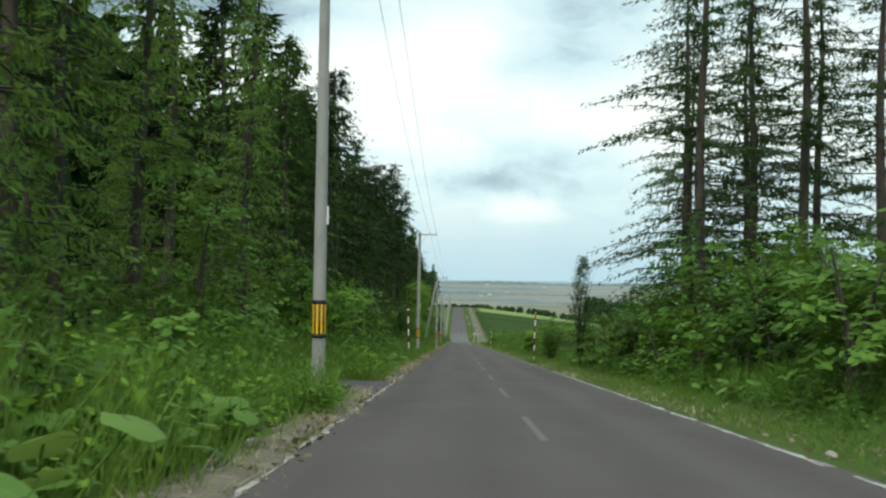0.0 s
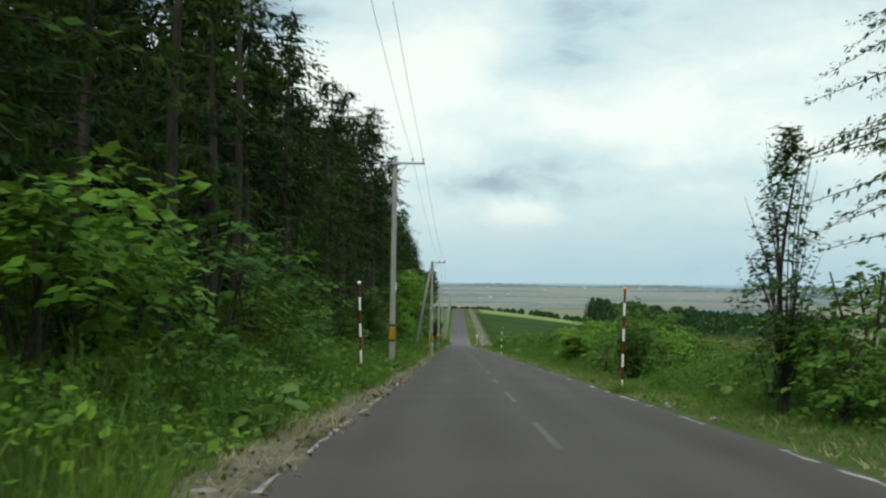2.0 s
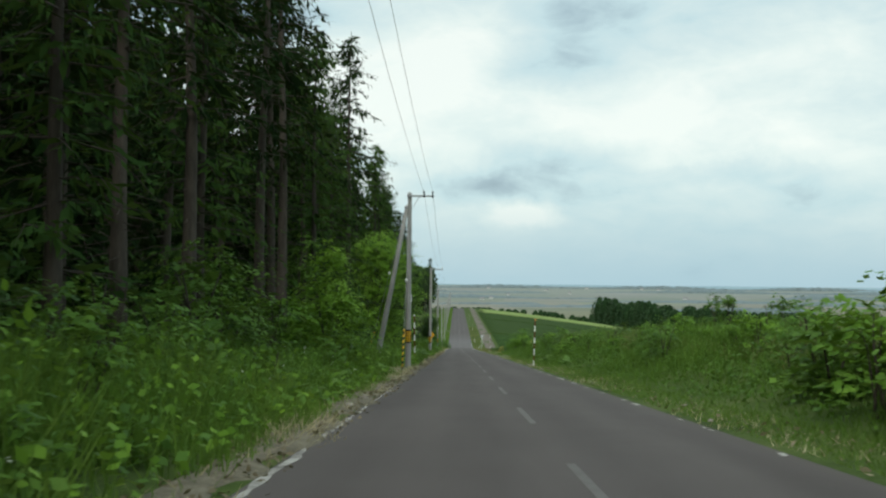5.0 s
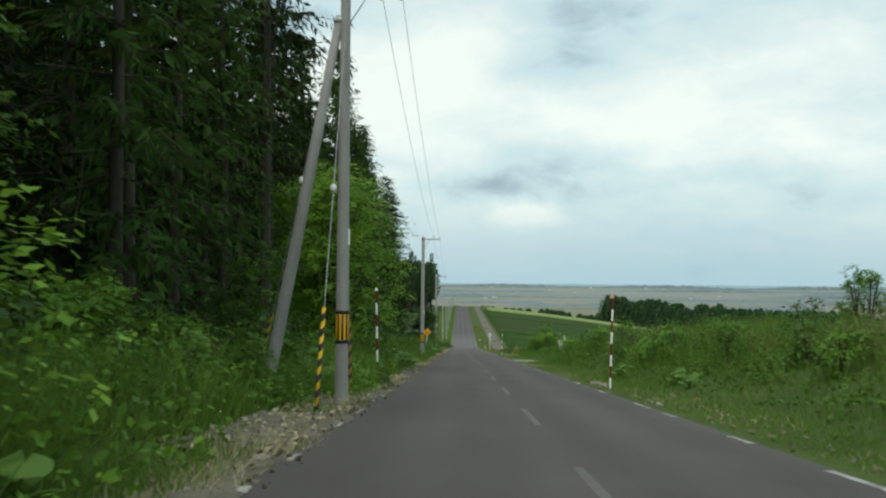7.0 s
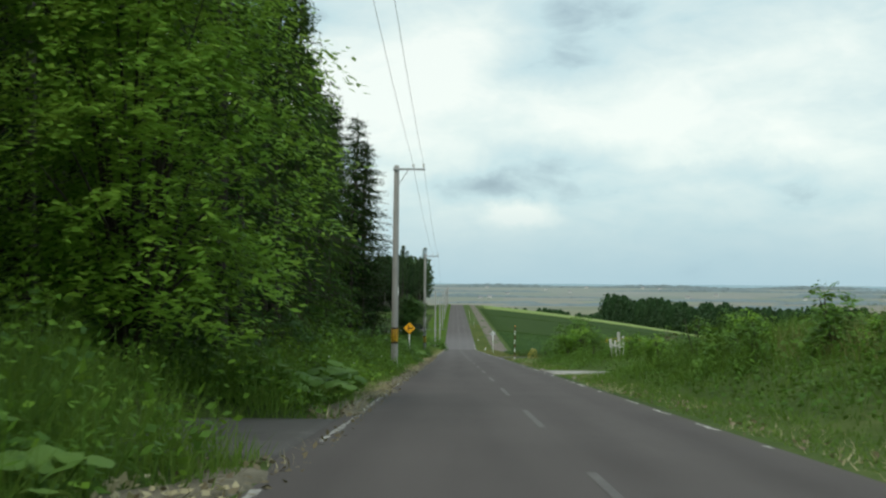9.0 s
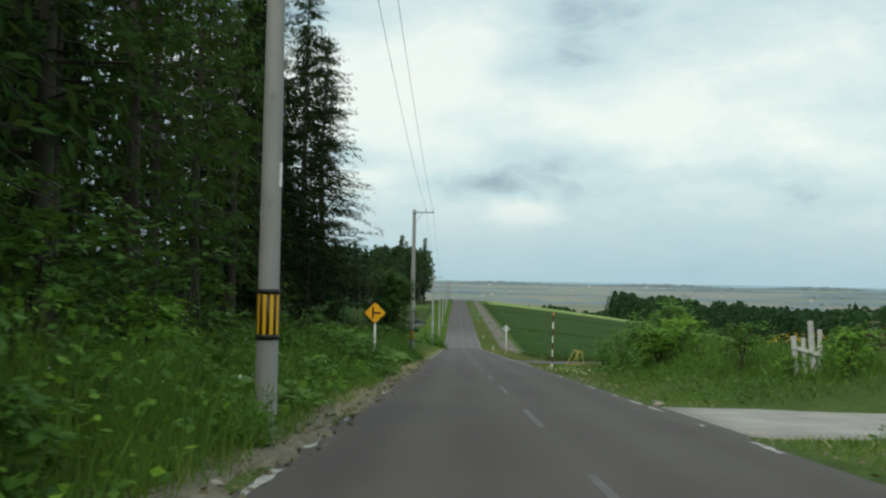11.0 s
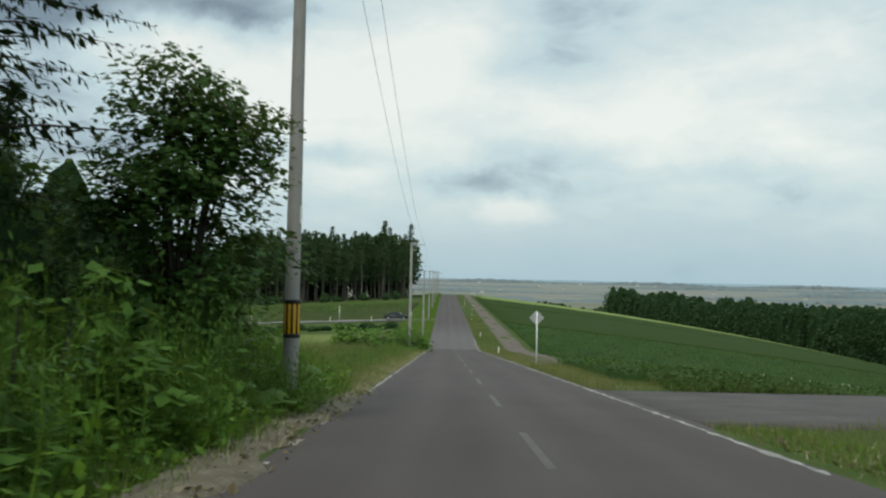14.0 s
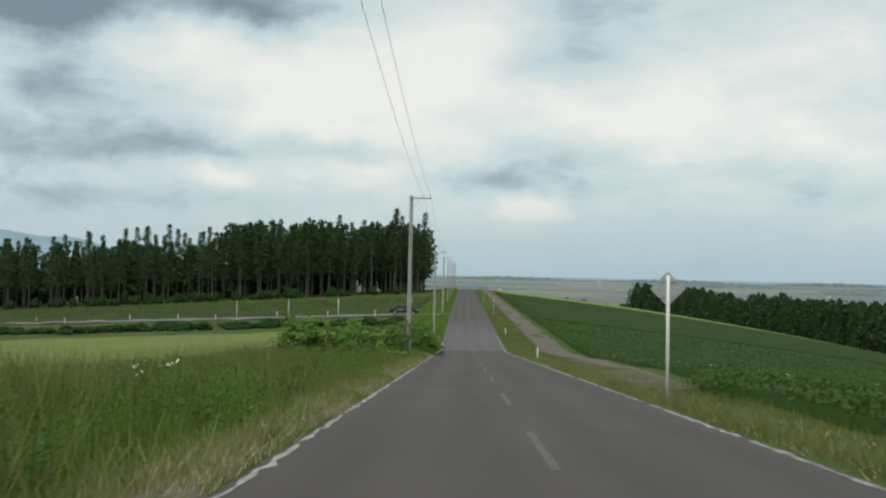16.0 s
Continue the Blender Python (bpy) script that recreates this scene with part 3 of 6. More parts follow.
def trunk_np(rng, H, r0, sides=8, bend=0.15):
    zs = np.linspace(-0.4, H, 9)
    rr = r0 * (1 - (zs.clip(0) / H)) ** 0.8 + 0.012
    rr[0:2] *= 1.2
    off = np.stack([bend * np.sin(zs * 0.5 + rng.uniform(0, 6)) * zs / H, bend * np.cos(zs * 0.43 + rng.uniform(0, 6)) * zs / H], 1)
    a = np.arange(sides) * 2 * math.pi / sides
    V = np.stack([off[:, None, 0] + rr[:, None] * np.cos(a), off[:, None, 1] + rr[:, None] * np.sin(a), np.broadcast_to(zs[:, None], (9, sides))], 2).reshape(-1, 3)
    F = [(i * sides + k, i * sides + (k + 1) % sides, (i + 1) * sides + (k + 1) % sides, (i + 1) * sides + k) for i in range(8) for k in range(sides)]
    return V, np.array(F)


def conifer(seed, H, clear, reach, gap, node, size, mat, bark, airy=1.0, label="", limbs_on=True, group="trees of the roadside wood", bulge=0.75, sag=1.0):
    rng = np.random.default_rng(seed)
    (V, F), limbs = conifer_crown(rng, H, clear, reach, gap, node, size, airy, bulge, sag)
    t = thing("conifer_tree", pose(0, 0, -500), label, "tree", group)
    tv = trunk_np(rng, H, 0.011 * H + 0.02)
    if limbs_on:
        # dead lower limbs as well
        for _ in range(int(10 * clear * 4)):
            a, z = rng.uniform(0, 6.28), rng.uniform(0.12, max(0.14, clear)) * H
            L = rng.uniform(0.4, 0.5 * reach)
            q = np.array([math.cos(a) * L, math.sin(a) * L, z - 0.15 * L])
            limbs.append((np.array([0, 0, z]), q * [0.5, 0.5, 1] + [0, 0, 0.05], q, 0.02))
        tv = join([tv, limb_prisms(limbs)])
    put("trunk", np_mesh("trunk", *tv, bark, smooth=True), t)
    put("crown", np_mesh("crown", V, F, mat), t)
    return t


def leaf_cloud(rng, centres, per, spread, size, slim=1.0):
    """Arching twigs, each with a flat spray of leaves on both sides that face the sky."""
    n = len(centres)
    up_v = np.array([0, 0, 1.0])
    out_d = unit(centres * [1, 1, 0] + rng.normal(0, 0.35, (n, 3)) * [1, 1, 0])
    twig = unit(out_d + up_v * rng.uniform(-0.25, 0.55, (n, 1)))
    lat = unit(np.cross(np.broadcast_to(up_v, (n, 3)), twig))
    reach = spread * rng.uniform(1.6, 2.9, (n, 1))
    droop = rng.uniform(0.15, 0.55, (n, 1))
    R = lambda v: np.repeat(v, per, axis=0)
    u = (np.tile(np.linspace(0.0, 1.0, per), n) + rng.normal(0, 0.05, n * per))[:, None]
    side = np.tile(np.where(np.arange(per) % 2, 1.0, -1.0), n)[:, None]
    P = R(centres) + R(twig) * R(reach) * (u - 0.45) - up_v * R(reach) * R(droop) * u * u + rng.normal(0, 0.22 * spread, (n * per, 3))
    al = unit(R(twig) * rng.uniform(0.2, 0.8, (n * per, 1)) + R(lat) * side * rng.uniform(0.5, 1.0, (n * per, 1)) - up_v * rng.uniform(0.0, 0.55, (n * per, 1)))
    nr = unit(rng.normal(0, 0.34, (n * per, 3)) + up_v + R(out_d) * 0.35)
    sd = unit(np.cross(al, nr))
    L = size * rng.uniform(0.6, 1.4, n * per)
    return diamonds(P, al, sd, L, L * rng.uniform(0.45, 0.7, n * per) * slim)


def broadleaf(name, seed, H, R, clumps, per, leaf, mat, bark, label, category="tree", stem=0.25, group="", stems=1, shape=1.0, masses=0, slim=1.0, taper=0.0):
    """A leafy tree or shrub: forking stems and clumps of leaves with gaps between them."""
    rng = np.random.default_rng(seed)
    t = thing(name, pose(0, 0, -500), label, category, group)
    z0 = H * stem
    # lobes that make an uneven outline
    lobes = []
    for _ in range(masses or (9 if H > 4 else 6)):
        a, zz = rng.uniform(0, 6.28), rng.uniform(0.15 if H > 4 else 0.0, 0.95)
        rr = R * math.sqrt(max(0.05, 1 - (2 * zz - 0.9) ** 2 * shape)) * rng.uniform(0.35, 0.75)
        lobes.append((np.array([math.cos(a) * rr, math.sin(a) * rr, z0 + (H - z0) * zz * 0.9]), R * rng.uniform(0.32, 0.55)))
    lobes.append((np.array([0, 0, z0 + (H - z0) * 0.5]), R * 0.6))
    C = []
    for k in range(clumps):
        c, r = lobes[rng.integers(len(lobes))]
        d = unit(rng.normal(0, 1, (1, 3)))[0]
        C.append(c + d * r * rng.uniform(0.6, 1.05) * np.array([1, 1, 0.9]))
    C = np.array(C)
    C[:, 2] = np.clip(C[:, 2], 0.12, None)
    C[:, :2] *= (1 - taper * np.clip(C[:, 2:] / H, 0, 1))
    limbs = [(np.array([0, 0, z0 * 0.5]), c * [0.45, 0.45, 0.7], c, (0.02 + 0.006 * H) * (0.4 if H < 4 or taper else 1.0)) for c, _ in lobes]
    tvs = [limb_prisms(limbs)] if masses < 12 else []
    for k in range(stems):
        V, F = trunk_np(rng, H * 0.8, (0.010 * H + 0.02) * (0.6 if taper or H < 3 else 1.0), 6, 0.3 * R)
        V = V + np.array([rng.uniform(-0.2, 0.2) * (stems > 1), rng.uniform(-0.2, 0.2) * (stems > 1), 0])
        tvs.append((V, F))
    trunk = put("trunk", np_mesh("trunk", *join(tvs), bark, smooth=True), t)
    for q in limbs if masses >= 12 else ():
        put("limb", np_mesh("limb", *limb_prisms([q]), bark, smooth=True), trunk)
    V, F = leaf_cloud(rng, C, per, min(leaf * 1.9, 0.16 * R), leaf, slim=slim)
    put("crown", np_mesh("crown", V, F, mat), t)
    return t


def stand(proto, x, y, scale=1.0, turn=0.0, lean=0.0, label="", wide=None, sink=0.05):
    m = pose(x, y, float(land(x, y)) - sink, lean, lean * 0.4, turn) @ Matrix.Diagonal((wide or scale, wide or scale, scale, 1))
    ob = copy_thing(proto, m)
    return tagged(ob, label)


def drop(proto):
    for o in (*proto.children_recursive, proto):
        bpy.data.objects.remove(o)


R1 = np.random.default_rng(11)
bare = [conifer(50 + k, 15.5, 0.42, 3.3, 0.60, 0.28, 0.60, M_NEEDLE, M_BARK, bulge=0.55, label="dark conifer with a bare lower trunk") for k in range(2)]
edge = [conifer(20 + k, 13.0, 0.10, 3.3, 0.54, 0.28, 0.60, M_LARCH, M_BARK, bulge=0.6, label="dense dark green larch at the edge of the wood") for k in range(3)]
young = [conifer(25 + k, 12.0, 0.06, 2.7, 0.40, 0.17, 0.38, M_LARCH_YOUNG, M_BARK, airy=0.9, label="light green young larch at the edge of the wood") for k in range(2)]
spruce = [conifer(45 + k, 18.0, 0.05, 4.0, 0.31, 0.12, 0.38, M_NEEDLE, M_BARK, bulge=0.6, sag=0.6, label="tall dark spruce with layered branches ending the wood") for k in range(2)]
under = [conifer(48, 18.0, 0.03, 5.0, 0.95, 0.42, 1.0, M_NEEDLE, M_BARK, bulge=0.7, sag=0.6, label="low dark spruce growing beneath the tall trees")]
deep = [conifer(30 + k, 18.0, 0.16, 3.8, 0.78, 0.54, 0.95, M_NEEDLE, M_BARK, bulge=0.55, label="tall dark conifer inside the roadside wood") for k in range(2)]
airy = [conifer(40 + k, 19.0, 0.14, 5.1, 0.60, 0.14, 0.38, M_SPRUCE, M_BARK, airy=0.9, bulge=0.72, sag=0.75, label="tall thin spruce with layered drooping branches") for k in range(3)]

# wood along the road
y = 2.0
while y < 198:
    if y > 34 or R1.random() < 0.6:
        pool = bare if 34 < y < 152 and R1.random() < (0.75 if 92 < y < 128 else 0.4) else edge if y > 34 else young
        stand(pool[R1.integers(len(pool))], (-8.1 if not 141 < y < 152 else -10.5) + R1.uniform(-0.8, 0.6), y, R1.uniform(0.92, 1.16) * (1.16 if y > 110 else 1.0), R1.uniform(0, 360), R1.uniform(-1.5, 1.5), wide=R1.uniform(0.9, 1.1))
    y += R1.uniform(3.6, 5.2)
for x0, gap_y, pool in ((-12.2, 4.5, deep), (-16.5, 5.6, deep)):
    y = 47 + R1.uniform(0, 6)
    while y < 200:
        stand(pool[R1.integers(len(pool))], x0 + R1.uniform(-1.6, 1.6), y, R1.uniform(0.82, 1.12), R1.uniform(0, 360), R1.uniform(-1.2, 1.2))
        y += gap_y * R1.uniform(0.75, 1.3)
for x, y, s in ((-8.3, 214.5, 0.95), (-8.5, 209, 1.0), (-9.4, 201.5, 0.95), (-7.4, 160, 0.8), (-7.6, 167.5, 0.8), (-7.9, 175, 0.85), (-7.9, 199, 0.6), (-7.6, 196.5, 0.42), (-8.4, 200, 0.38), (-7.4, 203, 0.34), (-8.6, 207.5, 0.4), (-7.8, 210.5, 0.33), (-10, 198, 0.5), (-8.8, 217.5, 0.36), (-10.6, 219.5, 0.4), (-10.2, 223, 0.34), (-12.6, 221, 0.45), (-14, 225, 0.4), (-11.5, 212, 1.0), (-14.5, 216, 0.9), (-18, 213, 1.05), (-10.2, 206, 1.0), (-23, 216, 1.0), (-12.8, 208, 1.0), (-15.2, 211, 1.05), (-20, 207, 1.0), (-8.2, 44, 0.72), (-9.4, 19, 0.9)):
    stand(under[0] if s < 0.7 else spruce[R1.integers(2)] if y > 190 else airy[R1.integers(3)], x, y, s, R1.uniform(0, 360))
for x, y, s in ((9.3, 48, 1.0), (7.6, 37.5, 1.02), (11.2, 44, 1.0), (11.4, 38, 1.05), (13.8, 37, 0.98), (10.6, 53, 0.9), (14.6, 46, 1.0), (16.2, 41, 0.95), (12.7, 50.5, 0.95)):
    stand(airy[R1.integers(3)], x, y, s, R1.uniform(0, 360), label="tall thin spruce standing open beside the road")

# shrubs
shrub = [broadleaf("shrub", 60 + k, 2.6, 1.5, 74, 13, 0.165, M_LEAF, M_BARK, "bright green leafy shrub in the verge", "shrub", 0.05, "roadside shrubs", 3) for k in range(3)]
shrub_b = [broadleaf("shrub", 66, 2.3, 1.4, 76, 13, 0.175, M_BRIGHT, M_BARK, "yellow-green leafy shrub in the verge", "shrub", 0.05, "roadside shrubs", 3)]
shrub_d = [broadleaf("shrub", 70 + k, 2.4, 1.5, 76, 13, 0.155, M_LEAF_DARK, M_BARK, "dark green leafy shrub in the verge", "shrub", 0.05, "roadside shrubs", 3) for k in range(2)]
vine = [broadleaf("shrub", 80 + k, 1.5, 1.3, 56, 12, 0.21, M_LEAF, M_BARK, "broad-leaved low bush beside the road", "shrub", 0.02, "roadside shrubs", 2) for k in range(2)]
y = 5.0
while y < 205:
    if not (21 < y < 31 or 138 < y < 147.5 or 118 < y < 125):
        p = shrub_b if R1.random() < (0.3 if y < 75 else 0.3 if y < 112 else 0.1) else shrub if R1.random() < (0.55 if y < 110 else 0.3) else shrub_d
        stand(p[R1.integers(len(p))], -6.3 + R1.uniform(-0.7, 0.5), y, R1.uniform(0.6, 1.15) * (1.35 if 36 < y < 72 else 1.0), R1.uniform(0, 360))
    y += R1.uniform(2.4, 3.8)
y = 4.0
while y < 212:
    if not (19 < y < 32 or 137 < y < 148):
        stand(vine[R1.integers(2)], -4.9 + R1.uniform(-0.5, 0.5), y, R1.uniform(0.5, 0.9), R1.uniform(0, 360))
    y += R1.uniform(2.6, 5)
# right-hand thicket
for y0, y1, x0, x1, smin, smax, gap_y in ((8, 36, 5.7, 8.6, 1.1, 1.6, 1.3), (36, 50, 5.7, 9.0, 0.9, 1.4, 1.2), (67, 82, 5.4, 8.4, 0.5, 0.8, 0.75), (82, 112, 7.0, 10.0, 0.25, 0.5, 2.2), (84, 170, 5.5, 7.6, 0.38, 0.68, 2.6), (112, 170, 8.5, 14.0, 0.25, 0.5, 7.0), (181, 196, 6.0, 10.5, 0.25, 0.6, 1.3), (194, 203.5, 5.8, 9.5, 0.45, 0.85, 0.95)):
    y = y0
    while y < y1:
        p = shrub_b if R1.random() < (0.35 if y > 58 else 0.15) else shrub if R1.random() < 0.65 else shrub_d
        stand(p[R1.integers(len(p))], R1.uniform(x0, x1), y, R1.uniform(smin, smax), R1.uniform(0, 360))
        y += gap_y * R1.uniform(0.7, 1.3)
for k in range(12):
    stand(vine[k % 2], R1.uniform(5.2, 8.0), R1.uniform(70, 92), R1.uniform(0.7, 1.1), R1.uniform(0, 360))
for x, y, s in ((5.6, 33, 1.3), (5.4, 40, 1.2), (5.6, 29, 1.0), (6.2, 66, 0.9), (6.0, 74, 0.8), (6.4, 79, 0.9), (7, 152, 0.8), (6.6, 140, 0.7), (6.0, 158, 0.7)):
    stand(vine[R1.integers(2)], x, y, s, R1.uniform(0, 360))
wither = broadleaf("shrub", 75, 1.5, 1.2, 70, 11, 0.13, M_LITTER, M_BARK, "withered brown brush at the wood edge", "shrub", 0.03, "roadside shrubs", 3)
for x, y, s in ((-6.9, 114.5, 0.9), (-6.6, 120.5, 0.8), (-7.6, 117.5, 1.0), (10.5, 187, 0.8), (9.4, 184.5, 0.6)):
    stand(wither, x, y, s, R1.uniform(0, 360))
drop(wither)
for x, y, s in ((4.6, 66, 0.5), (5.2, 68, 0.55), (5.6, 53, 0.45), (6.6, 55, 0.4), (4.9, 71, 0.6), (4.7, 44.6, 0.72), (5.2, 46.6, 0.85), (5.0, 43.2, 0.62), (5.0, 49, 0.7), (5.5, 205.6, 0.55), (6.3, 206.4, 0.7), (7.3, 206, 0.8), (6.1, 203.8, 0.7), (8.4, 206.6, 0.85), (7.2, 208.2, 0.6), (6.2, 199, 0.85), (6.9, 197, 0.9), (6.6, 201.5, 0.75), (7.6, 199, 0.95)):
    stand(shrub[R1.integers(3)], x, y, s, R1.uniform(0, 360))
for x, y, s in ((-5.9, 40.5, 1.4), (-6.3, 43.5, 1.3), (-6.4, 115, 0.8), (-6.1, 119.3, 0.7), (-7.0, 111, 1.0), (-6.8, 117, 0.9)):
    stand(shrub_b[0], x, y, s, R1.uniform(0, 360))
for x, y, s in ((-5.2, 219.6, 1.2), (-6.6, 219.2, 1.4), (-7.6, 220.5, 1.4), (-5.5, 221.2, 0.9), (-6.4, 222.0, 1.1)):
    stand(shrub_d[R1.integers(2)], x, y, s, R1.uniform(0, 360))
for k in range(16):
    stand(vine[k % 2], R1.uniform(-6.0, -4.3), R1.uniform(178, 216), R1.uniform(0.7, 1.05), R1.uniform(0, 360))
for k in range(14):
    stand((vine + shrub_d)[k % 4], R1.uniform(-8.5, -4.6), R1.uniform(219.5, 224.5), R1.uniform(0.4, 0.6) if k % 4 > 1 else R1.uniform(0.6, 0.8), R1.uniform(0, 360))
for k in range(30):
    stand(vine[k % 2], R1.uniform(-9.5, -3.6) if k < 28 else R1.uniform(-3.7, -3.1), R1.uniform(274, 302) if k < 28 else R1.uniform(296, 308), R1.uniform(1.05, 1.4), R1.uniform(0, 360), label="low thick patch of knotweed at the road edge")
for k in range(11):
    stand(shrub_d[k % 2], -14 - k * 4.4 + R1.uniform(-2, 2), 366 + k * 0.6 + R1.uniform(-2, 2), R1.uniform(0.3, 0.6), R1.uniform(0, 360), label="dark green bush along the field edge")

t = broadleaf("young_tree", 91, 5.5, 1.15, 260, 12, 0.10, M_LEAF_DARK, M_BARK, "slim young tree standing alone by the verge", "tree", 0.06, shape=0.6, masses=30, taper=0.95)
t.matrix_basis = pose(4.45, 46.5, float(land(4.45, 46.5)))
t = broadleaf("broadleaf_tree", 92, 8.6, 3.5, 1800, 20, 0.19, M_TREE, M_BARK, "bright green broadleaf tree before the dark wood", "tree", 0.06, shape=0.6, masses=30, slim=0.62)
t.matrix_basis = pose(-7.0, 148.6, float(land(-7.0, 148.6)))
t = broadleaf("broadleaf_tree", 93, 5.7, 1.45, 1250, 15, 0.125, M_LEAF_DARK, M_BARK, "dark small-leaved tree beside a utility pole", "tree", 0.04, shape=0.6, masses=36)
t.matrix_basis = pose(-4.75, 215.5, float(land(-4.75, 215.5)))
for x, y, h, w, seed in ((-5.9, 19.7, 3.9, 1.5, 94), (-6.2, 34.5, 3.9, 1.7, 95), (-6.6, 62, 4.2, 1.7, 96), (-6.8, 97, 3.6, 1.4, 97), (-5.2, 106.5, 4.4, 2.0, 98), (7.8, 26, 4.2, 1.9, 99), (9.5, 33, 5.0, 2.1, 100), (8.8, 17, 3.8, 1.8, 101), (-5.0, 76.5, 5.0, 1.3, 102), (-6.6, 129, 3.6, 1.1, 107), (-7.0, 113, 5.8, 1.0, 108), (-9.0, 220, 5.0, 2.2, 104), (18.8, 154, 4.6, 1.1, 109), (20.6, 157, 4.9, 1.2, 110), (22.4, 152, 4.4, 1.0, 111), (24.5, 156, 5.0, 1.2, 112)):
    t = broadleaf("sapling", seed, h, w, int(190 * w), 13, 0.135, M_TREE if seed == 98 else M_LEAF if y < 200 else M_LEAF_DARK, M_BARK, "leafy green sapling among roadside shrubs", "tree", 0.08, masses=12, group="roadside saplings", taper=0.6 if seed in (98, 102) else 0.0)
    t.matrix_basis = pose(x, y, float(land(x, y)))

# dense mound of pale green leaves on the bank, dark brush along the wood end, young larches behind the front row
R2 = np.random.default_rng(23)
for k in range(14):
    stand(shrub_b[0], R2.uniform(4.9, 7.9), R2.uniform(79, 91), R2.uniform(0.7, 1.0), R2.uniform(0, 360), label="yellow-green shrub in a dense mound on the bank")
for k in range(18):
    stand(shrub_d[k % 2], R2.uniform(-5.2, -4.2), 188.5 + k * 1.25 + R2.uniform(-0.4, 0.4), R2.uniform(0.5, 0.72), R2.uniform(0, 360))
for k in range(14):
    stand(young[k % 2], -10.2 - 2.6 * (k % 3) + R2.uniform(-0.7, 0.7), 9 + 2.1 * k, R2.uniform(0.48, 0.72), R2.uniform(0, 360), R2.uniform(-1.5, 1.5))
t = thing("upright_bush", pose(4.65, 63.3, float(land(4.65, 63.3))), "spiky grey-green bush with many upright shoots", "bush")
shoots, leaf_at = [], []
for k in range(46):
    a, lean, h = R2.uniform(0, 6.283), 0.62 * math.sqrt(R2.random()), R2.uniform(1.6, 2.75)
    foot = np.array([0.16 * math.cos(a), 0.16 * math.sin(a), 0.0])
    tip = np.array([lean * 1.5 * math.cos(a), lean * 1.5 * math.sin(a), h * (1 - 0.18 * lean)])
    shoots.append((foot, foot * 0.4 + tip * 0.5 + [0.12 * math.cos(a), 0.12 * math.sin(a), 0], tip, 0.012))
    q = np.linspace(0.12, 0.98, 15)[:, None]
    leaf_at.append(foot + (tip - foot) * q + R2.normal(0, 0.07, (15, 3)) * (1.15 - 0.8 * q))
put("shoots", np_mesh("shoots", *limb_prisms(shoots), M_BARK, smooth=True), t)
put("crown", np_mesh("crown", *leaf_cloud(R2, np.concatenate(leaf_at), 8, 0.09, 0.105, slim=0.7), M_LEAF), t)

# far left wood with bare pale trunks
tallwood = [conifer(110 + k, 20.0, 0.36, 3.6, 0.8, 0.5, 0.9, M_WOOD, M_BARK_PALE, bulge=0.95, label="tall larch with bare pale trunk in the distant wood", limbs_on=False, group="trees of the distant wood") for k in range(2)]
for k in range(110):
    u = (k + R1.random()) / 110
    stand(tallwood[k % 2], -13 - 128 * u, 560 - 78 * u + R1.uniform(0, 12), (1.22 - 0.42 * u) * R1.uniform(0.78, 1.12), R1.uniform(0, 360))
for p in (*edge, *bare, *deep, *airy, *young, *spruce, *under, *shrub, *shrub_b, *shrub_d, *vine, *tallwood):
    drop(p)


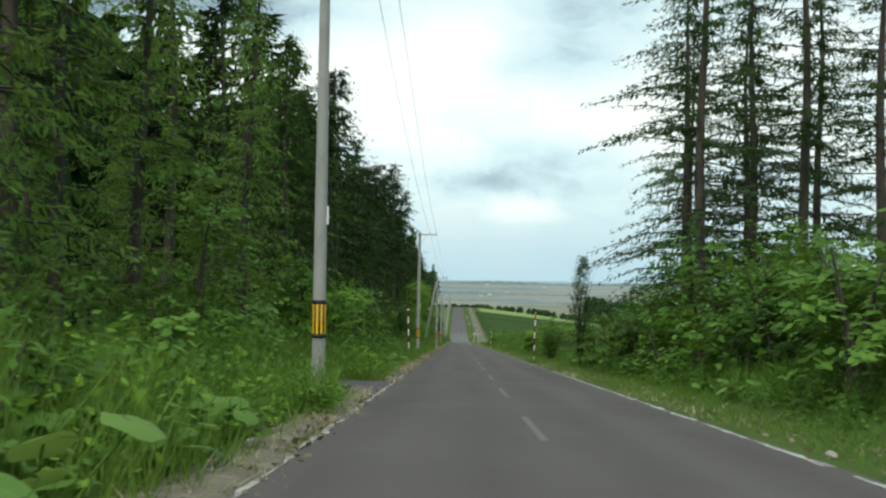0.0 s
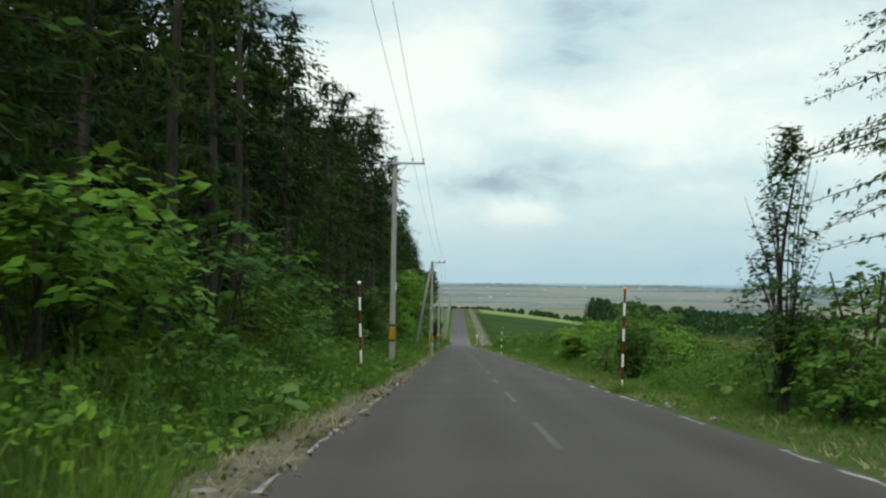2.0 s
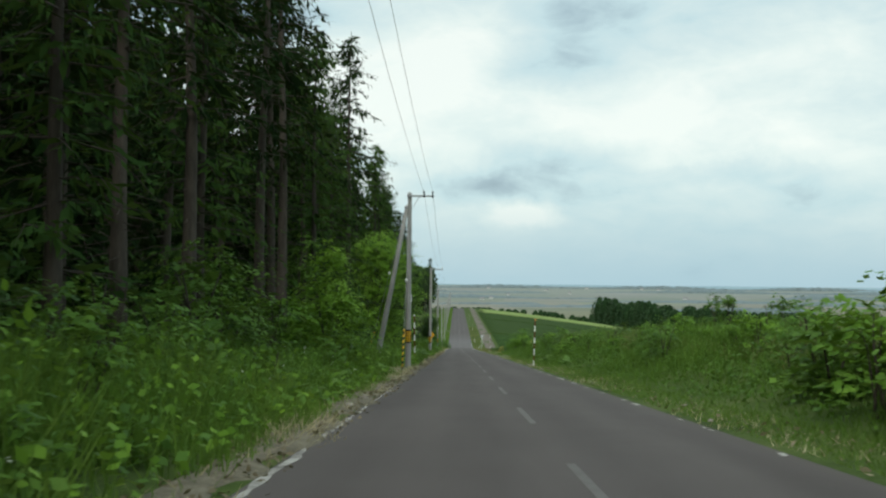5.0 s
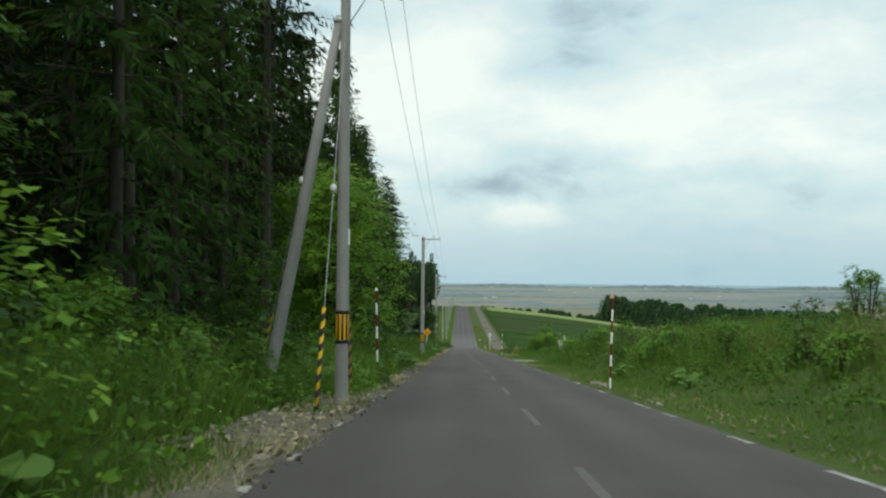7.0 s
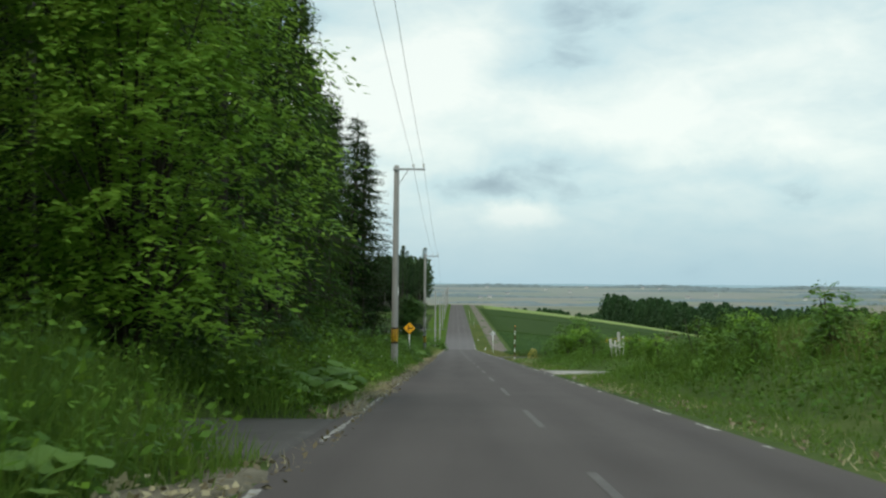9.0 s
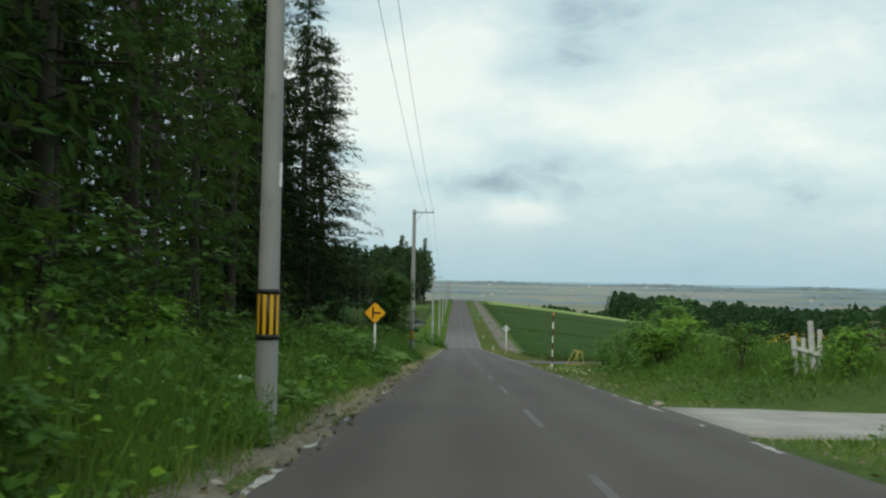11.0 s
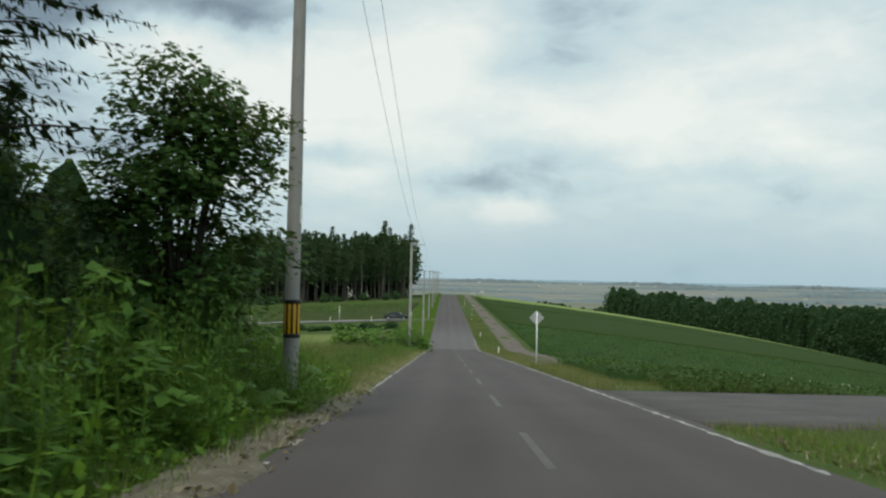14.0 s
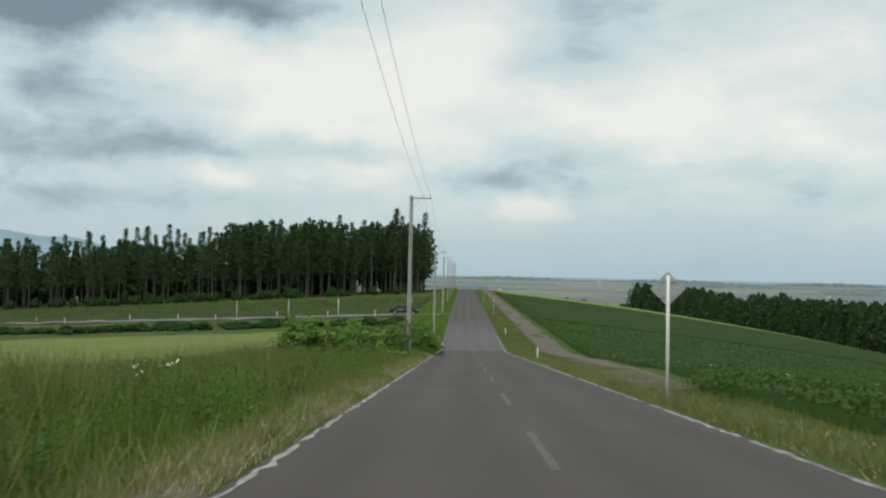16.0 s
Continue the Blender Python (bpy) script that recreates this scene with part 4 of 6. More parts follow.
# woods too far to count
def far_wood(name, spots, H, spread, mat, label, seed, sprays=80, grain=0.16, core=0.0, clear=0.0, low=0.75, high=1.15, dome=False):
    rng = np.random.default_rng(seed)
    n = len(spots)
    base = np.array([(x, y, float(land(x, y))) for x, y in spots])
    h = H * rng.uniform(low, high, n)
    P = np.repeat(base, sprays, 0)
    u = rng.random(n * sprays) ** 0.8
    a = rng.uniform(0, 6.283, n * sprays)
    hh = np.repeat(h, sprays)
    u = clear + (1 - clear) * u
    r = spread * np.sqrt(np.clip(1 - u, 0, 1)) ** (0.7 if core else 1.0) * rng.uniform(0.6 if core else 0.3, 1.05 if core else 1.0, n * sprays)
    if dome:
        r = spread * np.sqrt(1 - u ** 3) * rng.uniform(0.75, 1.05, n * sprays)
    P = P + np.stack([r * np.cos(a), r * np.sin(a), hh * (0.06 + 0.92 * u)], 1)
    al = unit(np.stack([np.cos(a), np.sin(a), rng.uniform(-0.8, 0.5, n * sprays)], 1))
    sd = unit(np.cross(al, rng.normal(0, 1, (n * sprays, 3))))
    L = H * grain * rng.uniform(0.6, 1.3, n * sprays)
    V, F = diamonds(P, al, sd, L, L * 0.6)
    which = np.zeros(len(F))
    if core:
        # solid ragged crowns inside the sprays, their shade painted as darker green
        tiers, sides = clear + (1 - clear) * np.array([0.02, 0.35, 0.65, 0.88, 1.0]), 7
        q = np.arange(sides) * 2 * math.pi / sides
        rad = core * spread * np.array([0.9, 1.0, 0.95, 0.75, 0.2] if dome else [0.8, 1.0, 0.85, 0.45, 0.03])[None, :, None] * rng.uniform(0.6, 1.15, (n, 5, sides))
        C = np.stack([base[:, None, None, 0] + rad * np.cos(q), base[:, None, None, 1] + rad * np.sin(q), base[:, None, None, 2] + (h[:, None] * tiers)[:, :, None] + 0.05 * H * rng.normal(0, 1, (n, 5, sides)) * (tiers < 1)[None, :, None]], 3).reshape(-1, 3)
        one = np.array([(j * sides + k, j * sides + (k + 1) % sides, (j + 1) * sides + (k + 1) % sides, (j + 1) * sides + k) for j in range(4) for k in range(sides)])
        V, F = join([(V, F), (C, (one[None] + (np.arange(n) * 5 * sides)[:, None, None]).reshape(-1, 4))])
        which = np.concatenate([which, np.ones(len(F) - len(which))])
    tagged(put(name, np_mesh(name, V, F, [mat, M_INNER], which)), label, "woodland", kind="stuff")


spots = []
for k in range(760):
    u, w = 0.14 + 0.86 * R1.random(), R1.random() ** 1.8
    spots.append((98 + 105 * u + 60 * w, 1010 - 330 * u + 70 * w))
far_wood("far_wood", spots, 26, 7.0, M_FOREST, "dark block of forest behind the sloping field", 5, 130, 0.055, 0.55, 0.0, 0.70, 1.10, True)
slope = []
for k in range(280):
    y = R1.uniform(330, 640)
    slope.append((0.414 * (y - 229) + 16 + 130 * R1.random(), y))
far_wood("far_wood", slope, 14, 4.5, M_WOOD, "green wood low on the slope beyond the fields", 21, 60, 0.09, 0.65)
far_wood("far_wood", [(60 + 70 * R1.random(), 900 + 60 * R1.random()) for k in range(60)], 8, 4, M_WOOD, "low dark copse on the rise", 6, 50, 0.1, 0.8)
for y0, x0, x1, n, H in ((1330, 150, 620, 120, 14), (1500, -40, 90, 40, 10)):
    far_wood("far_wood", [(R1.uniform(x0, x1), y0 + R1.normal(0, 22)) for k in range(n)], H, 7, M_WOOD, "belt of trees far off on the plain", y0, 60, 0.12, 0.8)


def tree_belt(y0, x0, x1, H, seed):
    """A windbreak kilometres off: one bank of crowns with a ragged top."""
    q = np.random.default_rng(seed)
    n = int((x1 - x0) / 5)
    xs = np.linspace(x0, x1, n)
    h = np.convolve(q.uniform(0.55, 1.15, n + 8), np.ones(3) / 3, "same")[4:-4] * H * np.clip(2.2 * np.sin(np.linspace(0, math.pi, n)), 0, 1) * (0.75 + 0.35 * np.sin(xs * 0.011 + seed))
    yc = y0 + 30 * np.sin(xs * 0.004 + seed)
    g = land(xs, yc)
    V = np.concatenate([np.stack([xs, yc + d + q.normal(0, 2, n), g - 0.5 + h * f], 1) for d, f in ((-14, 0.0), (-11, 0.6), (-4, 0.97), (4, 1.0), (13, 0.0))])
    i = np.concatenate([k * n + np.arange(n - 1) for k in range(4)])
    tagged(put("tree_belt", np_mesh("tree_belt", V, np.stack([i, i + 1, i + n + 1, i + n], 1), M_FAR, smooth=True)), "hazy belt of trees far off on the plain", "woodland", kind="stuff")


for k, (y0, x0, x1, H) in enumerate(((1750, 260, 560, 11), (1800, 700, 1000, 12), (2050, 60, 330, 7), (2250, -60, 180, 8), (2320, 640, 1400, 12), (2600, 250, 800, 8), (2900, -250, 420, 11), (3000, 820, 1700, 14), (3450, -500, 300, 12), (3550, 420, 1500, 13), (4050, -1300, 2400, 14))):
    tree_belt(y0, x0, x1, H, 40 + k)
back = []
for k in range(190):
    u = R1.random()
    back.append((-14 - 140 * u, 575 - 80 * u + R1.uniform(0, 45)))
far_wood("far_wood", [p for p in back if p[0] > -75], 21, 4.0, M_WOOD, "dense distant wood beyond the meadow", 12, 170, 0.075, 0.5, 0.25)
far_wood("far_wood", [p for p in back if p[0] <= -75], 16, 3.8, M_WOOD, "dense distant wood beyond the meadow", 15, 130, 0.085, 0.5, 0.2)
far_wood("far_wood", [(-14 - 150 * u, 592 - 80 * u + R1.uniform(0, 30)) for u in R1.random(150)], 9.0, 4.0, M_WOOD, "undergrowth of the distant wood", 16, 70, 0.14, 0.75)
far_wood("bushes", [(-13 - 140 * u, 556 - 78 * u + R1.uniform(-4, 3)) for u in R1.random(90)], 2.6, 2.0, M_WOOD, "green bushes along the foot of the distant wood", 22, 60, 0.16, 0.6, 0.0, 0.4, 1.2)
far_wood("bushes", [(-9 - 115 * u, 364 + 6 * u + R1.normal(0, 1.5)) for u in R1.random(260)], 1.1, 1.6, M_LEAF_DARK, "dark hedge of low bushes along the field edge", 17, 40, 0.2, 0.7, 0.0, 0.4, 1.0)
far_wood("bushes", [(-9 - 130 * u, 412 + 75 * R1.random()) for u in R1.random(420)], 0.8, 2.6, M_LEAF_DARK, "low scrub scattered over the rough meadow", 18, 26, 0.3)
far_wood("bushes", [(-9 - 60 * u, 440 + 60 * R1.random()) for u in R1.random(160)], 1.1, 2.2, M_LEAF, "green scrub scattered over the rough meadow", 20, 26, 0.25)
far_wood("bushes", [(R1.uniform(-18, -8.4), R1.uniform(215, 227)) for k in range(46)], 4.2, 1.7, M_LEAF_DARK, "dark thicket behind the tree at the end of the wood", 19, 120, 0.06, 0.6)
# added deep rows: dark, solid crowns that keep sky light out of the wood
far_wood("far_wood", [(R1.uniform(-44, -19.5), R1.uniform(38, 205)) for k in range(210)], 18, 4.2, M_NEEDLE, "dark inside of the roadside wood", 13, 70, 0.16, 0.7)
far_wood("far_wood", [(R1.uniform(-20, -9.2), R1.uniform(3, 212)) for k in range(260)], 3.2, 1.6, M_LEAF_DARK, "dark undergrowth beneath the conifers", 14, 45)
far_wood("far_wood", [(-160 - 500 * R1.random(), 470 + 160 * R1.random()) for k in range(330)], 10, 4, M_WOOD, "wood on the slope below the field", 10, 45, 0.15)


# ---- verge growth ----
def verge_spots(rng, n, x_lo, x_hi, y_lo, y_hi, holes):
    x = rng.uniform(x_lo, x_hi, n)
    y = rng.uniform(y_lo, y_hi, n)
    keep = np.ones(n, bool)
    for a, b, c, d in holes:
        keep &= ~((x > a) & (x < b) & (y > c) & (y < d))
    return x[keep], y[keep]


HOLES = [(a - 0.1, b + 0.1, c - 0.1, d + 0.1) for a, b, c, d in APRONS]
BARE = [(-4.1, -2.9, 111.8, 117.6), (-3.75, -2.9, 118.6, 122.4), (-3.6, -2.9, 200.6, 203.8), (-3.7, -2.9, 131.5, 137.5)]


def blades(name, rng, x, y, height, width, mat, label, lean=0.35):
    n = len(x)
    b = np.stack([x, y, land(x, y) - 0.02], 1)
    a = rng.uniform(0, 6.283, n)
    sd = np.stack([np.cos(a), np.sin(a), np.zeros(n)], 1)
    h = height * rng.uniform(0.5, 1.25, n)
    tip = b + np.stack([rng.normal(0, lean, n) * h, rng.normal(0, lean, n) * h, h], 1)
    w = (width * rng.uniform(0.6, 1.3, n))[:, None]
    V = np.stack([b + sd * w * 0.5, tip, b - sd * w * 0.5], 1).reshape(-1, 3)
    tagged(put(name, np_mesh(name, V, np.arange(3 * n).reshape(n, 3), mat)), label, "grass", kind="stuff")


def hump(y, seed):
    return 0.75 + 0.35 * np.sin(y * 0.23 + seed) + 0.25 * np.sin(y * 0.71 + 2 * seed)


def lush(x, y):
    """How high the verge stands: taller towards the clearing, in uneven swells."""
    swell = 0.88 + 0.24 * np.sin(y * 0.23 + 1) + 0.20 * np.sin(y * 0.71 + 2) + 0.30 * np.sin(y * 1.7 + x * 1.3) * np.sin(x * 2.1 - y * 0.6)
    return np.clip(swell * np.interp(y, [0, 16, 40, 100, 165, 185, 190, 212, 226], [1.15, 1.2, 0.9, 0.85, 0.95, 1.15, 0.72, 0.75, 1.15]), 0.4, 1.5)


rg = np.random.default_rng(77)
x, y = verge_spots(rg, 150000, -7.0, -3.02, 1, 226, HOLES + BARE)
k = rg.random(len(x)) < 0.62 + 0.55 * np.sin(x * 1.9 + 1.3 * np.sin(y * 0.37)) * np.sin(y * 0.83 + 0.6 * x)
x, y = x[k], y[k]
blades("grass", rg, x, y, np.clip(0.26 + 0.55 * (np.abs(x) - 3.0), 0.2, 0.95) * lush(x, y), 0.024 + 0.006 * np.clip(np.abs(x) - 4, 0, 2), M_GRASS, "lush green grass and weeds of the verge")
x, y = verge_spots(rg, 40000, -10, -3.2, 226, 290, HOLES)
k = rg.random(len(x)) < 0.45 + 0.55 * np.sin(x * 1.1 + 0.7 * np.sin(y * 0.3)) * np.sin(y * 0.33)
x, y = x[k], y[k]
blades("grass", rg, x, y, np.clip(0.36 + 0.30 * (np.abs(x) - 3.0), 0.25, 0.95), 0.02, M_REED, "brownish seed heads of tall grass")
x, y = verge_spots(rg, 90000, -10, -3.0, 226, 295, HOLES)
clump = 0.8 + 0.35 * np.sin(x * 2.3 + y * 0.4) * np.sin(y * 0.9 - x * 0.5) + 0.15 * np.sin(y * 2.7)
blades("grass", rg, x, y, np.clip(0.22 + 0.24 * (np.abs(x) - 3.0), 0.18, 0.60) * clump, 0.016, M_GRASS, "tall seeding grass at the edge of the hay field")
x, y = verge_spots(rg, 95000, 3.2, 11, 1, 206, HOLES)
blades("grass", rg, x, y, np.clip(0.10 + 0.22 * (x - 3.5), 0.08, 0.85) * np.clip(hump(y, 2), 0.5, 1.3) * np.where(y > 176, 0.7, 1.0), 0.022 + 0.006 * np.clip(x - 4.5, 0, 3), M_GRASS, "tall green grass on the bank")
x, y = verge_spots(rg, 42000, 2.95, 4.3, 1, 217, HOLES)
blades("grass", rg, x, y, 0.07 + 0.07 * (x - 2.95), 0.02, M_GRASS, "short trodden grass of the shoulder", 0.6)
x, y = verge_spots(rg, 50000, 6.5, 20, 85, 176, HOLES)
blades("grass", rg, x, y, 0.8 * np.clip(hump(y, 5), 0.6, 1.3), 0.03, M_REED, "tall reedy grass on the bank")
x, y = verge_spots(rg, 44000, 2.95, 5.6, 206, 420, HOLES)
blades("grass", rg, x, y, 0.17 + 0 * x, 0.02, M_REED, "short grass between road and dirt track")
x, y = verge_spots(rg, 26000, 2.85, 5.4, 222, 275, HOLES)
k = x < TRACK(y) - 0.9
blades("grass", rg, x[k], y[k], 0.26 + 0 * x[k], 0.018, M_REED, "yellowing tufts of grass between road and field")
x, y = verge_spots(rg, 20000, -8, -3.0, 300, 640, HOLES)
blades("grass", rg, x, y, 0.55 + 0 * x, 0.06, M_GRASS, "rough grass beside the road")
def soil_strip(y0, y1, seed):
    """Soil and litter washed over the left asphalt edge, with an uneven rim."""
    ys = np.arange(y0, y1, 0.18)
    q = np.random.default_rng(seed)
    wob = np.convolve(q.normal(0, 1, len(ys) + 8), np.ones(5) / 5, "same")[4:-4]
    reach = (0.0 if y0 > 221 else 0.18) + 0.10 * np.sin(ys * 0.8 + seed) + 0.07 * np.sin(ys * 2.1) + 0.09 * wob
    taper = np.clip(np.minimum(ys - y0, y1 - ys) / 1.2, 0, 1)
    xin = 2.98 - reach * taper
    shelf = 0 * ys
    for q0, q1, q2, q3 in BARE:
        shelf = np.maximum(shelf, (-0.35 - 2.98 - q0) * step(q2 - 0.6, q2 + 0.3, ys) * (1 - step(q3 - 0.3, q3 + 0.6, ys)))
    cols = [3.42 + shelf, 3.18 + 0.5 * shelf, (xin + 3.15) / 2, xin + 0.03, xin]
    sink = 0.12 * (1 - taper)
    hs = [land(-cols[0], ys) + 0.05, np.where(shelf > 0.1, land(-cols[1], ys) + 0.06, road_z(ys) + 0.05) + 0.012 * wob, road_z(ys) + 0.045 + 0.014 * np.roll(wob, 2), road_z(ys) + 0.012, road_z(ys) - 0.03]
    V = np.concatenate([np.stack([-c, ys, h - sink], 1) for c, h in zip(cols, hs)])
    n = len(ys)
    i = np.concatenate([k * n + np.arange(n - 1) for k in range(4)])
    F = np.stack([i, i + n, i + n + 1, i + 1], 1)
    tagged(put("soil_verge", np_mesh("soil_verge", V, F, M_SOIL, smooth=True)), "crumbled soil and litter over the asphalt edge", "verge", kind="structure")


for a, b, k in ((-4, 22.6, 1), (29.8, 140.2, 2), (146.6, 224, 3), (221.5, 302, 6)):
    soil_strip(a, b, k)
x, y = verge_spots(rg, 90000, -3.4, -2.35, 1, 300, HOLES)
rim = -2.64 + 0.16 * np.sin(y * 0.9) + 0.12 * np.sin(y * 2.3 + 1) - 0.25 * step(222, 230, y)
k = (x < rim - 0.25 * rg.random(len(x)) ** 2) & (rg.random(len(x)) < np.clip(0.22 + 0.5 * np.sin(y * 0.41 + 0.5) * np.sin(y * 0.13), 0.06, 0.7))
blades("dry_grass", rg, x[k], y[k], 0.10 + 0.22 * np.clip(rim[k] - x[k], 0, 0.7), 0.02, M_STRAW, "dry straw-coloured grass hanging over the road edge", 0.8)
x, y = verge_spots(rg, 16000, -3.5, -2.83, 224, 300, HOLES)
k = rg.random(len(x)) < 0.5 + 0.5 * np.sin(y * 1.1) * np.sin(y * 0.31)
blades("dry_grass", rg, x[k], y[k], 0.12 + 0.28 * np.clip(-2.8 - x[k], 0, 0.7), 0.016, M_STRAW, "dry straw-coloured tufts along the white edge line", 0.6)
x, y = verge_spots(rg, 20000, -3.5, -2.85, 224, 300, HOLES)
blades("grass", rg, x, y, 0.10 + 0.35 * np.clip(-2.8 - x, 0, 0.7), 0.016, M_REED, "short yellowing grass along the white edge line", 0.5)
x, y = verge_spots(rg, 30000, 2.80, 4.2, 1, 300, HOLES)
k = (np.sin(y * 0.37) + 0.6 * np.sin(y * 1.13 + 1) + (x - 3.2) > -0.1) & (rg.random(len(x)) < 0.28)
blades("dry_grass", rg, x[k], y[k], 0.12 + 0 * x[k], 0.022, M_STRAW, "dry straw-coloured grass along the road edge", 0.8)


def weeds(name, rng, x, y, top, leaf, mat, label, category="weeds", low=0.1):
    n = len(x)
    P = np.stack([x, y, land(x, y) + top * rng.uniform(low, 1.0, n)], 1)
    al = unit(rng.normal(0, 1, (n, 3)) * np.array([1, 1, 0.5]))
    nr = unit(rng.normal(0, 1, (n, 3)) * 0.6 + np.array([0, 0, 1.0]))
    L = leaf * rng.uniform(0.6, 1.4, n)
    V, F = diamonds(P, al, unit(np.cross(al, nr)), L, L * 0.6)
    tagged(put(name, np_mesh(name, V, F, mat)), label, category, kind="stuff")


for n, mat, lab in ((17000, M_LEAF, "broad-leaved green weeds among the grass"), (15000, M_BRIGHT, "yellow-green leafy weeds among the grass")):
    x, y = verge_spots(rg, n, -6.6, -3.25, 1, 226, HOLES + BARE)
    weeds("weeds", rg, x, y, np.clip(0.34 + 0.5 * (np.abs(x) - 3.1), 0.25, 1.15) * lush(x, y), 0.13, mat, lab, low=0.35)
x, y = verge_spots(rg, 36000, 4.4, 9.5, 1, 206, HOLES)
weeds("weeds", rg, x, y, np.clip(0.26 * (x - 3.6), 0.08, 1.0) * np.clip(hump(y, 6), 0.5, 1.3), 0.11, M_LEAF, "broad-leaved green weeds among the grass")
x, y = verge_spots(rg, 42000, 5.0, 44, 230, 292, HOLES)
k = x > TRACK(y) + 2.4 - 1.8 * (1 - step(254, 266, y))
x, y = x[k], y[k]
row = np.round(x / 0.75) * 0.75 + rg.normal(0, 0.14, len(x))
weeds("crop_leaves", rg, row, y, 0.36, 0.16, M_CROP, "rows of leafy potato plants", "crop", 0.6)
x, y = verge_spots(rg, 22000, 4.9, 18, 229.5, 258, HOLES)
weeds("crop_leaves", rg, x, y, 0.36, 0.13, M_CROP, "leafy potato plants at the field edge", "crop", 0.6)
x, y = verge_spots(rg, 9000, 5.0, 20, 227.6, 232.5, HOLES)
weeds("crop_leaves", rg, x, y, 0.34, 0.12, M_CROP, "leafy potato plants at the field edge", "crop", 0.2)
x, y = verge_spots(rg, 9000, 4.8, 13, 226, 231.5, HOLES)
blades("grass", rg, x, y, 0.34 + 0 * x, 0.018, M_REED, "grassy rim of the potato field")
x, y = verge_spots(rg, 12000, 18, 42, 229.2, 240, HOLES)
weeds("crop_leaves", rg, x, y, 0.36, 0.16, M_CROP, "leafy potato plants at the field edge", "crop", 0.6)
x, y = rg.normal(2.99, 0.16, 260), rg.normal(54.8, 0.2, 260)
blades("grass", rg, x, y, 0.34 + 0 * x, 0.016, M_GRASS, "tuft of grass round the foot of a snow pole")
x, y = rg.normal(7.4, 0.5, 160), rg.normal(184, 0.6, 160)
weeds("flowers", rg, x, y, 0.9, 0.05, M_YELLOW, "small yellow flowers on the bank", "flowers", 0.8)
x, y = verge_spots(rg, 22000, 9.8, 100, 292, 384, HOLES)
weeds("crop_leaves", rg, np.round(x / 0.75) * 0.75, y, 0.34, 0.27, M_CROP, "rows of leafy potato plants", "crop", 0.6)
x, y = verge_spots(rg, 14000, -3.6, -2.55, 1, 226, HOLES)
weeds("dead_leaves", rg, x, y, 0.06, 0.09, M_LITTER, "withered leaves and stalks at the asphalt edge", "litter")
x, y = rg.uniform(3.1, 4.5, 1100), rg.choice([198.5, 201.5, 204, 206.3], 1100) + rg.normal(0, 0.45, 1100)
weeds("dead_leaves", rg, x[:380], y[:380], 0.12, 0.12, M_STRAW, "heaps of pale withered stalks on the verge", "litter")
weeds("cut_leaves", rg, x[380:], y[380:], 0.14, 0.13, M_FUKI, "wilting cut leaves in heaps on the verge", "litter")
for q0, q1, q2, q3 in BARE:
    x, y = rg.uniform(q0 - 0.2, -2.85, 420), rg.uniform(q2 - 0.5, q3 + 0.5, 420)
    weeds("dead_leaves", rg, x, y, 0.10, 0.10, M_STRAW, "bleached stalks strewn over bare soil", "litter")
x, y = verge_spots(rg, 2400, 2.9, 4.2, 1, 226, HOLES)
weeds("dead_leaves", rg, x, y, 0.05, 0.09, M_LITTER, "withered leaves and stalks at the asphalt edge", "litter")
x, y = verge_spots(rg, 22000, -11, -4.0, 226, 290, HOLES)
weeds("weeds", rg, x, y, np.clip(0.12 * (np.abs(x) - 3.0), 0.1, 0.6), 0.10, M_LEAF, "broad-leaved green weeds among tall grass")
x, y = rg.normal(-7.6, 0.35, 34), rg.normal(252, 0.5, 34)
weeds("flowers", rg, x, y, 0.75, 0.10, M_FLOWER, "white flower heads in the tall grass", "flowers")
x, y = verge_spots(rg, 900, 10, 60, 235, 325, HOLES)
weeds("flowers", rg, x, y, 0.5, 0.10, M_FLOWER, "small white potato flowers", "flowers")
c = rg.choice([8, 19, 33, 47, 62, 76, 90, 101, 113, 160, 171, 182, 190], 420) + rg.normal(0, 1.2, 420)
weeds("flowers", rg, rg.uniform(-6, -3.8, 420), c, 0.8, 0.06, M_FLOWER, "small white wild flowers in the verge", "flowers")


